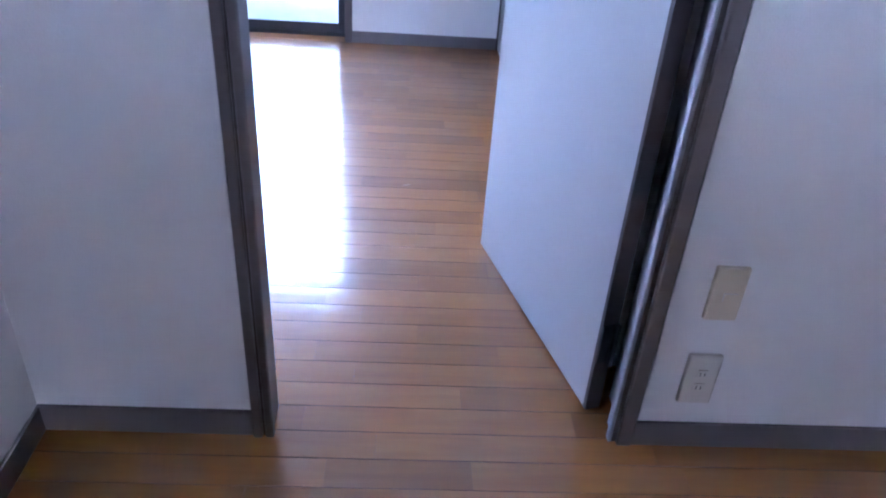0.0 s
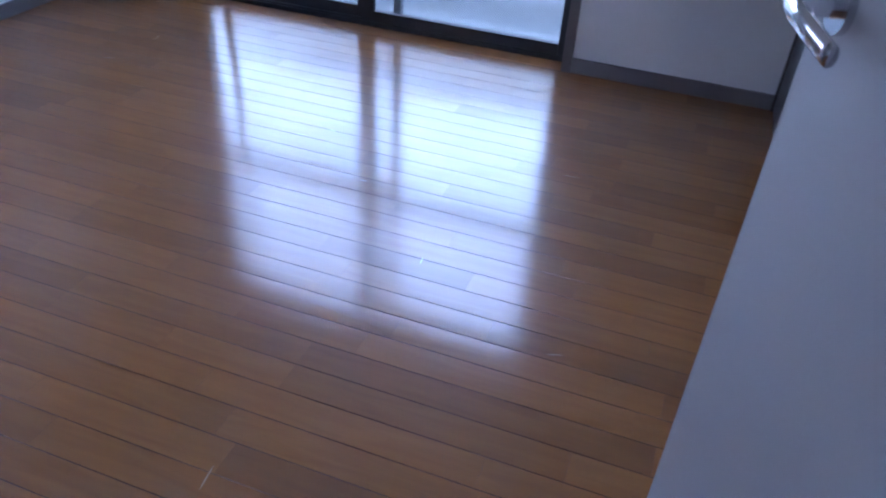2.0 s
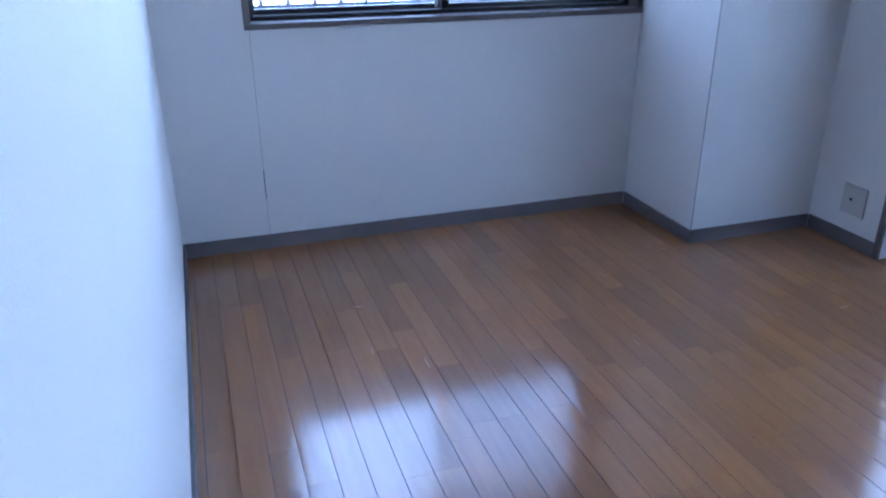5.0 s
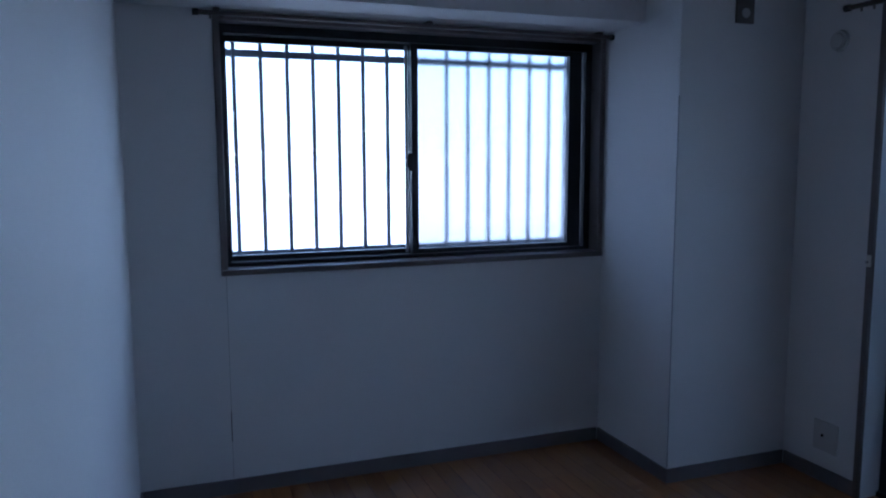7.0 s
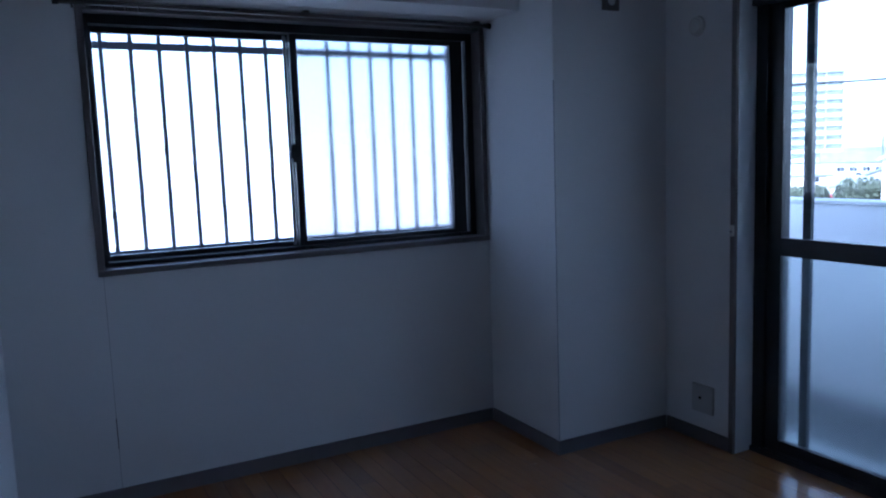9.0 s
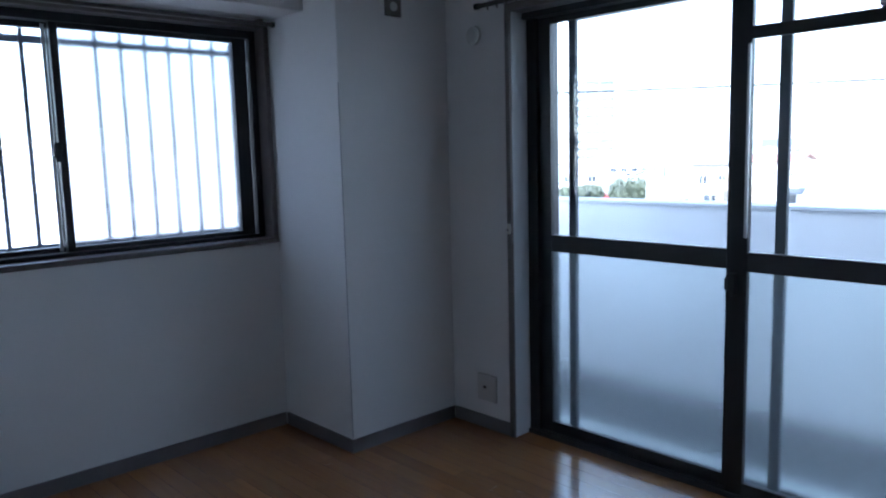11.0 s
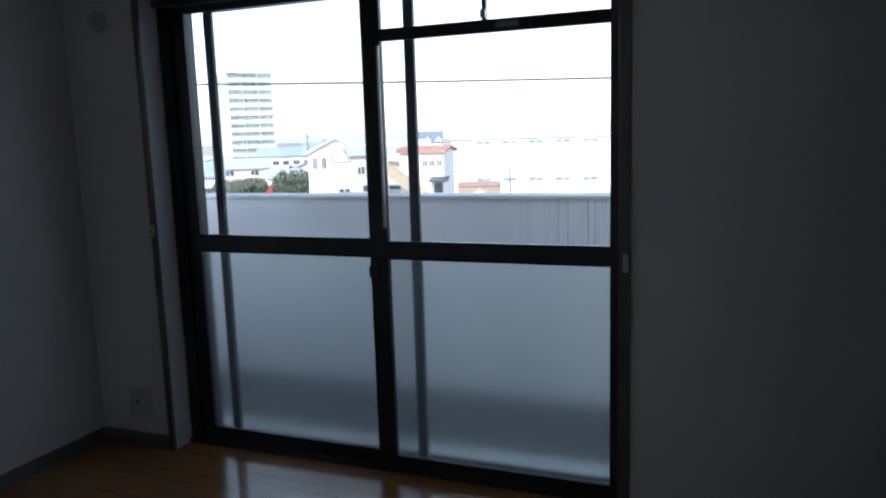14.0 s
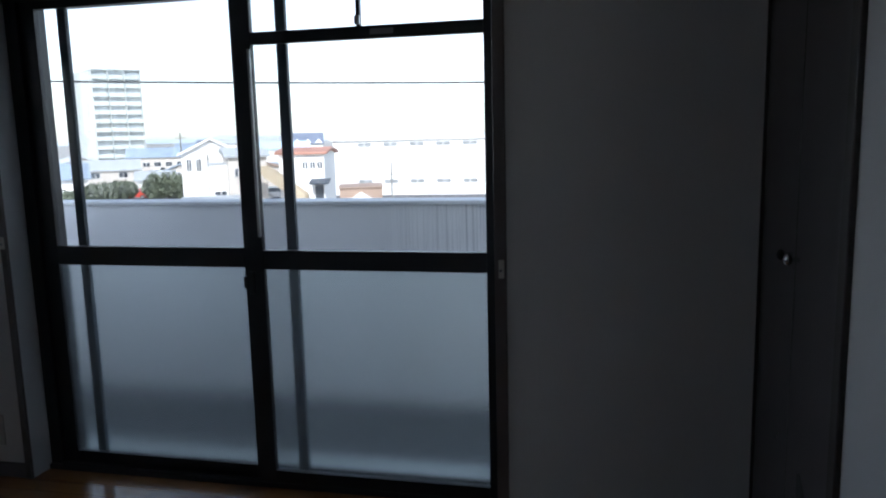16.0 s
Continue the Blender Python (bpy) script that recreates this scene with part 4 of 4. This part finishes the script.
part("landing_post", ctube((-4.4, -1.4, 0), (-4.4, -1.4, 4.0), 0.06, sides=8), BEIGE, red, local=True)
for k in range(11):
    f = k / 10
    part("step", cbox(-3.3 + 3.6 * f, -3.0 + 3.6 * f, -1.3, -0.5, 4.2 - 2.6 * f, 4.27 - 2.6 * f), BEIGE, red, local=True)
part("stair_foot", cbox(0.2, 0.7, -1.5, -0.3, 0, 1.5), BEIGE, red, local=True)
part("awning", prism([(-1.2, 3.0), (0.02, 3.35), (0.02, 3.5), (-1.2, 3.15)], "x", 0.9, 2.7), BRONZE_DULL, red, "dark awning", local=True)
part("entrance", cbox(1.2, 2.0, -0.05, 0.03, 0.1, 2.9), PANE, red, local=True)

# brown-roofed house with a white gable in front of the white building
bd = 56
brown = thing("brown_roofed_house", bearing(-18.95, bd), "low house with a broad brown roof and white gable", "house", "houses beyond the balcony", 18.95)
e = height(-3.85, bd) + 6
part("wall", cbox(-1.62, 1.62, 1.4, 6, 0, e - 0.08), BROWN, brown, "brown panelled wall", local=True)
part("roof", cbox(-1.7, 1.7, 1.3, 6.2, e - 0.08, e), BROWN, brown, local=True)
gt = height(-4.25, bd) + 6
part("gable", prism([(-1.0, gt - 0.65), (0.0, gt - 0.06), (1.0, gt - 0.65)], "y", -0.6, 1.5), WHITEWALL, brown, "white gable", local=True)
part("gable_trim", prism([(-1.25, gt - 0.78), (0.0, gt), (1.25, gt - 0.78), (1.25, gt - 0.60), (0.0, gt + 0.16), (-1.25, gt - 0.60)], "y", -0.75, -0.55), WHITEWALL, brown, "white barge boards", local=True)
part("gable_window", cbox(-0.28, 0.28, -0.64, -0.58, gt - 0.62, gt - 0.32), PANE, brown, local=True)

# open pale shed roof by the road
shed = thing("carport", bearing(-29.6, 66), "long low carport with a pale metal roof", "carport", "", 29.6)
sz = height(-4.25, 66) + 6
part("roof", cbox(-2.9, 2.6, 0, 4.5, sz - 0.12, sz), PALEROOF, shed, local=True)
for x in (-2.6, 0, 2.3):
    for y in (0.3, 4.2):
        part("post", ctube((x, y, 0), (x, y, sz - 0.12), 0.05, sides=8), POLE, shed, local=True)


# pole and overhead wire
pole = thing("utility_pole", bearing(-16.6, 60), "slim grey utility pole", "utility pole")
pb = bearing(-16.6, 60)
part("shaft", ctube(pb, (pb.x, pb.y, height(-1.95, 60)), 0.10, r2=0.06), POLE, pole)
part("crossarm", cbox(pb.x - 0.25, pb.x + 0.25, pb.y - 0.04, pb.y + 0.04, height(-2.9, 60), height(-2.9, 60) + 0.08), POLE, pole)
wire = thing("overhead_line", bearing(-52, 26), "thin dark overhead cable strung between two poles", "overhead cable")
wa, wb = bearing(-39.7, 24, height(4.15, 24)), bearing(-8.8, 20, height(3.85, 20))
w0, w1 = wa + (wa - wb) * 0.4, wb + (wb - wa) * 0.6
bm = bmesh.new()
for k in range(24):
    p = []
    for f in (k / 24, (k + 1) / 24):
        q = w0.lerp(w1, f)
        q.z += 0.10 * (2 * f - 1) ** 2 - 0.02
        p.append(q)
    tube(bm, p[0], p[1], 0.028, sides=6)
part("cable", bm, BLACK, wire)
for q in (w0, w1):
    part("pole", ctube((q.x, q.y + 0.15, GROUND), (q.x, q.y + 0.15, q.z + 0.6), 0.16, r2=0.11), POLE, wire)


def tree(at, h, r, seed, label):
    """A small tree: tapered trunk, limbs, and a crown of leaf clumps with gaps."""
    rng = random.Random(seed)
    t = thing("tree", at, label, "tree", "trees beside the road")
    bm = ctube((0, 0, 0), (0, 0, h * 0.5), 0.16, sides=8, r2=0.08)
    for k in range(5):
        a = k * 2.4 + rng.random()
        tube(bm, (0, 0, h * (0.3 + 0.05 * k)), (r * 0.6 * math.cos(a), r * 0.6 * math.sin(a), h * (0.55 + 0.06 * k)), 0.07, sides=6, r2=0.025)
    part("trunk", bm, BARK, t, local=True)
    verts, faces = [], []
    for k in range(1500):
        while True:
            v = Vector((rng.uniform(-1, 1), rng.uniform(-1, 1), rng.uniform(-1, 1)))
            if 0.35 < v.length < 1:
                break
        lump = 0.75 + 0.35 * noise.noise(v * 2.2 + Vector((seed, 0, 0)))
        c = Vector((v.x * r * lump, v.y * r * lump, h * 0.58 + v.z * h * 0.42 * lump))
        s = rng.uniform(0.10, 0.22)
        q = Euler((rng.uniform(0, 6.3), rng.uniform(0, 6.3), rng.uniform(0, 6.3))).to_matrix()
        i = len(verts)
        verts += [c + q @ Vector(p) for p in ((-s, 0, 0), (0, -s * 0.5, s * 0.1), (s, 0, 0), (0, s * 0.5, s * 0.1))]
        faces.append((i, i + 1, i + 2, i + 3))
    me = bpy.data.meshes.new("crown")
    me.from_pydata(verts, [], faces)
    me.materials.append(LEAF)
    o = new("crown", me)
    o.parent = t
    tagged(o, kind="stuff")


for k, (az, dist, tp, w) in enumerate(((-38.0, 88, -2.6, 1.9), (-37.0, 92, -2.5, 1.7), (-36.2, 90, -2.4, 1.6), (-35.5, 94, -2.5, 1.5), (-33.7, 84, -2.0, 1.8), (-32.8, 86, -1.95, 1.9), (-31.9, 85, -2.1, 1.8), (-31.2, 88, -2.3, 1.5), (-39.4, 80, -3.0, 1.6), (-41.2, 86, -2.6, 2.0))):
    tree(bearing(az, dist), height(tp, dist) + 6, w, k + 1, "dark green clipped roadside tree")


def car(az, dist, turn, paint):
    t = thing("car", bearing(az, dist, GROUND + 0.03), "small parked car beside the road", "car", "parked cars", turn)
    part("body", prism([(-1.8, 0.3), (1.8, 0.3), (1.85, 0.75), (1.1, 0.9), (0.6, 1.4), (-1.3, 1.42), (-1.75, 0.9)], "y", -0.75, 0.75), paint, t, local=True)
    part("window", prism([(-1.25, 0.92), (0.95, 0.92), (0.52, 1.34), (-1.2, 1.36)], "y", -0.77, 0.77), PANE, t, local=True)
    for x in (-1.1, 1.1):
        for y in (-0.76, 0.76):
            w = part("wheel", ctube((x, y - 0.09, 0.3), (x, y + 0.09, 0.3), 0.3, sides=16), TYRE, t, local=True)
            part("rim", ctube((x, y - 0.1, 0.3), (x, y + 0.1, 0.3), 0.17, sides=12), ALU, w, local=True)


for k, (az, dist) in enumerate(((-28.6, 101), (-27.2, 100), (-35.0, 104), (-30.0, 108), (-25.0, 94), (-24.2, 95))):
    car(az, dist, 8 + 3 * k, CARPAINT[k % 3])

# cars standing in the lot below the tower
rng = random.Random(21)
for k in range(16):
    car(-37.4 + 0.42 * k + rng.uniform(-0.08, 0.08), 150 + 16 * (k % 4) + rng.uniform(-4, 4), rng.choice((4, 12, 86, 95)), CARPAINT[rng.choice((0, 0, 0, 1, 2))])

# slim mast between the roofs
mast = thing("utility_pole", bearing(-31.76, 118), "slim grey utility pole with a crossarm", "utility pole")
mb = bearing(-31.76, 118)
part("shaft", ctube(mb, (mb.x, mb.y, height(0.6, 118)), 0.16, r2=0.09), POLE, mast)
part("crossarm", cbox(mb.x - 0.8, mb.x + 0.8, mb.y - 0.06, mb.y + 0.06, height(0.2, 118), height(0.2, 118) + 0.12), POLE, mast)

# white block added outside the small window to fill its glass with sunlit white
nb = thing("window_brightener", (-7.5, 1.0, GROUND), "white block added to brighten the small window's glass", "house")
part("wall", cbox(-13, -7.5, -9, 12, GROUND, 0.1), WHITEWALL, nb)
part("roof", prism([(-13.4, 0.0), (-10.2, 1.5), (-7.1, 0.0)], "y", -9.3, 12.3), WHITEWALL, nb)

SCRATCH = material("worn_lacquer", (0.55, 0.42, 0.30), 0.6, vary=0.1)
# ---- strip flooring ----
floor_thing = new("floor")
tagged(floor_thing, "glossy varnished oak-brown strip flooring with dark grooves", "floor", "", "structure")
PITCH, START = 0.07575, 0.0309
strip_meshes = {}


def strip_mesh(n, width):
    """A strip n times 5 cm long, slightly crowned across its width, its long edges chamfered."""
    key = (n, round(width, 4))
    if key not in strip_meshes:
        bm = bmesh.new()
        hx, hy, c, crown = n * 0.025 - 0.0001, width / 2 - 0.0002, 0.0007, 0.00024
        outline = [(-hy, -0.010), (-hy, -c - crown)]
        for k in range(5):
            f = k / 2 - 1
            outline.append((f * (hy - c), -crown * f * f))
        outline += [(hy, -c - crown), (hy, -0.010)]
        a = [bm.verts.new((-hx, y, z)) for y, z in outline]
        b = [bm.verts.new((hx, y, z)) for y, z in outline]
        for i in range(len(outline) - 1):
            f = bm.faces.new((a[i], b[i], b[i + 1], a[i + 1]))
            on_top = 2 <= i <= 5
            f.smooth, f.material_index = on_top, 0 if on_top else 1
        bm.faces.new(a).material_index = 1
        bm.faces.new(b[::-1]).material_index = 1
        bmesh.ops.recalc_face_normals(bm, faces=bm.faces)
        for e in bm.edges:
            if len({f.smooth for f in e.link_faces}) > 1:
                e.smooth = False
        strip_meshes[key] = to_mesh("floor_strip", bm, FLOOR)
        strip_meshes[key].materials.append(SUBFLOOR)
    return strip_meshes[key]


rng = random.Random(11)
rest = bmesh.new()
row = -41
while True:
    ya = START + row * PITCH
    yb = ya + PITCH
    row += 1
    if ya >= D + 0.0:
        break
    yb = min(yb, D)
    if yb < EB:
        continue
    inside = yb > -0.22
    xa, xb = (0.0, W + 0.06) if ya > -0.06 else ((2.80, 3.62) if ya > EY else (EX0, EX1))
    x = xa - 0.05 * rng.randrange(0, 14)
    while x < xb:
        n = rng.choice((6, 8, 9, 12, 12, 15))
        x1 = x + n * 0.05
        s0, s1 = max(x, xa - 0.05), min(x1, xb + 0.05)
        m = max(1, round((s1 - s0) / 0.05))
        if s1 - s0 < 0.03:
            x = x1
            continue
        if inside:
            ob = new("strip", strip_mesh(m, yb - ya))
            ob.parent = floor_thing
            ob.location = (s0 + m * 0.025, (ya + yb) / 2, 0.0)
            ob.rotation_euler = (rng.gauss(0, 0.0008), 0, 0)
        else:
            box(rest, s0, s1 - 0.0006, ya + 0.0006, yb - 0.0006, -0.010, 0)
        x = x1
o = new("strips", to_mesh("strips", rest, FLOOR))
o.parent = floor_thing
tagged(o, kind="stuff")

# pale scratches worn into the lacquer
rng = random.Random(5)
for k in range(16):
    cx, cy = rng.uniform(0.5, 3.2), rng.uniform(0.25, 2.3)
    a0, n = rng.choice((0.0, 0.0, 1.57, 0.5)) + rng.gauss(0, 0.15), rng.uniform(0.02, 0.06)
    bm = bmesh.new()
    pts = []
    for i in range(7):
        f = i / 6 - 0.5
        w = 0.0009 * (1 - (2 * f) ** 2) + 0.0002
        c = Vector((cx + f * n * math.cos(a0), cy + f * n * math.sin(a0) + 0.004 * f * f, 0.0007))
        o = Vector((-math.sin(a0), math.cos(a0), 0)) * w
        pts.append((bm.verts.new(c + o), bm.verts.new(c - o)))
    for (a, b), (c, d) in zip(pts, pts[1:]):
        bm.faces.new((a, b, d, c))
    sc = new("scratch", to_mesh("scratch", bm, SCRATCH))
    sc.parent = floor_thing
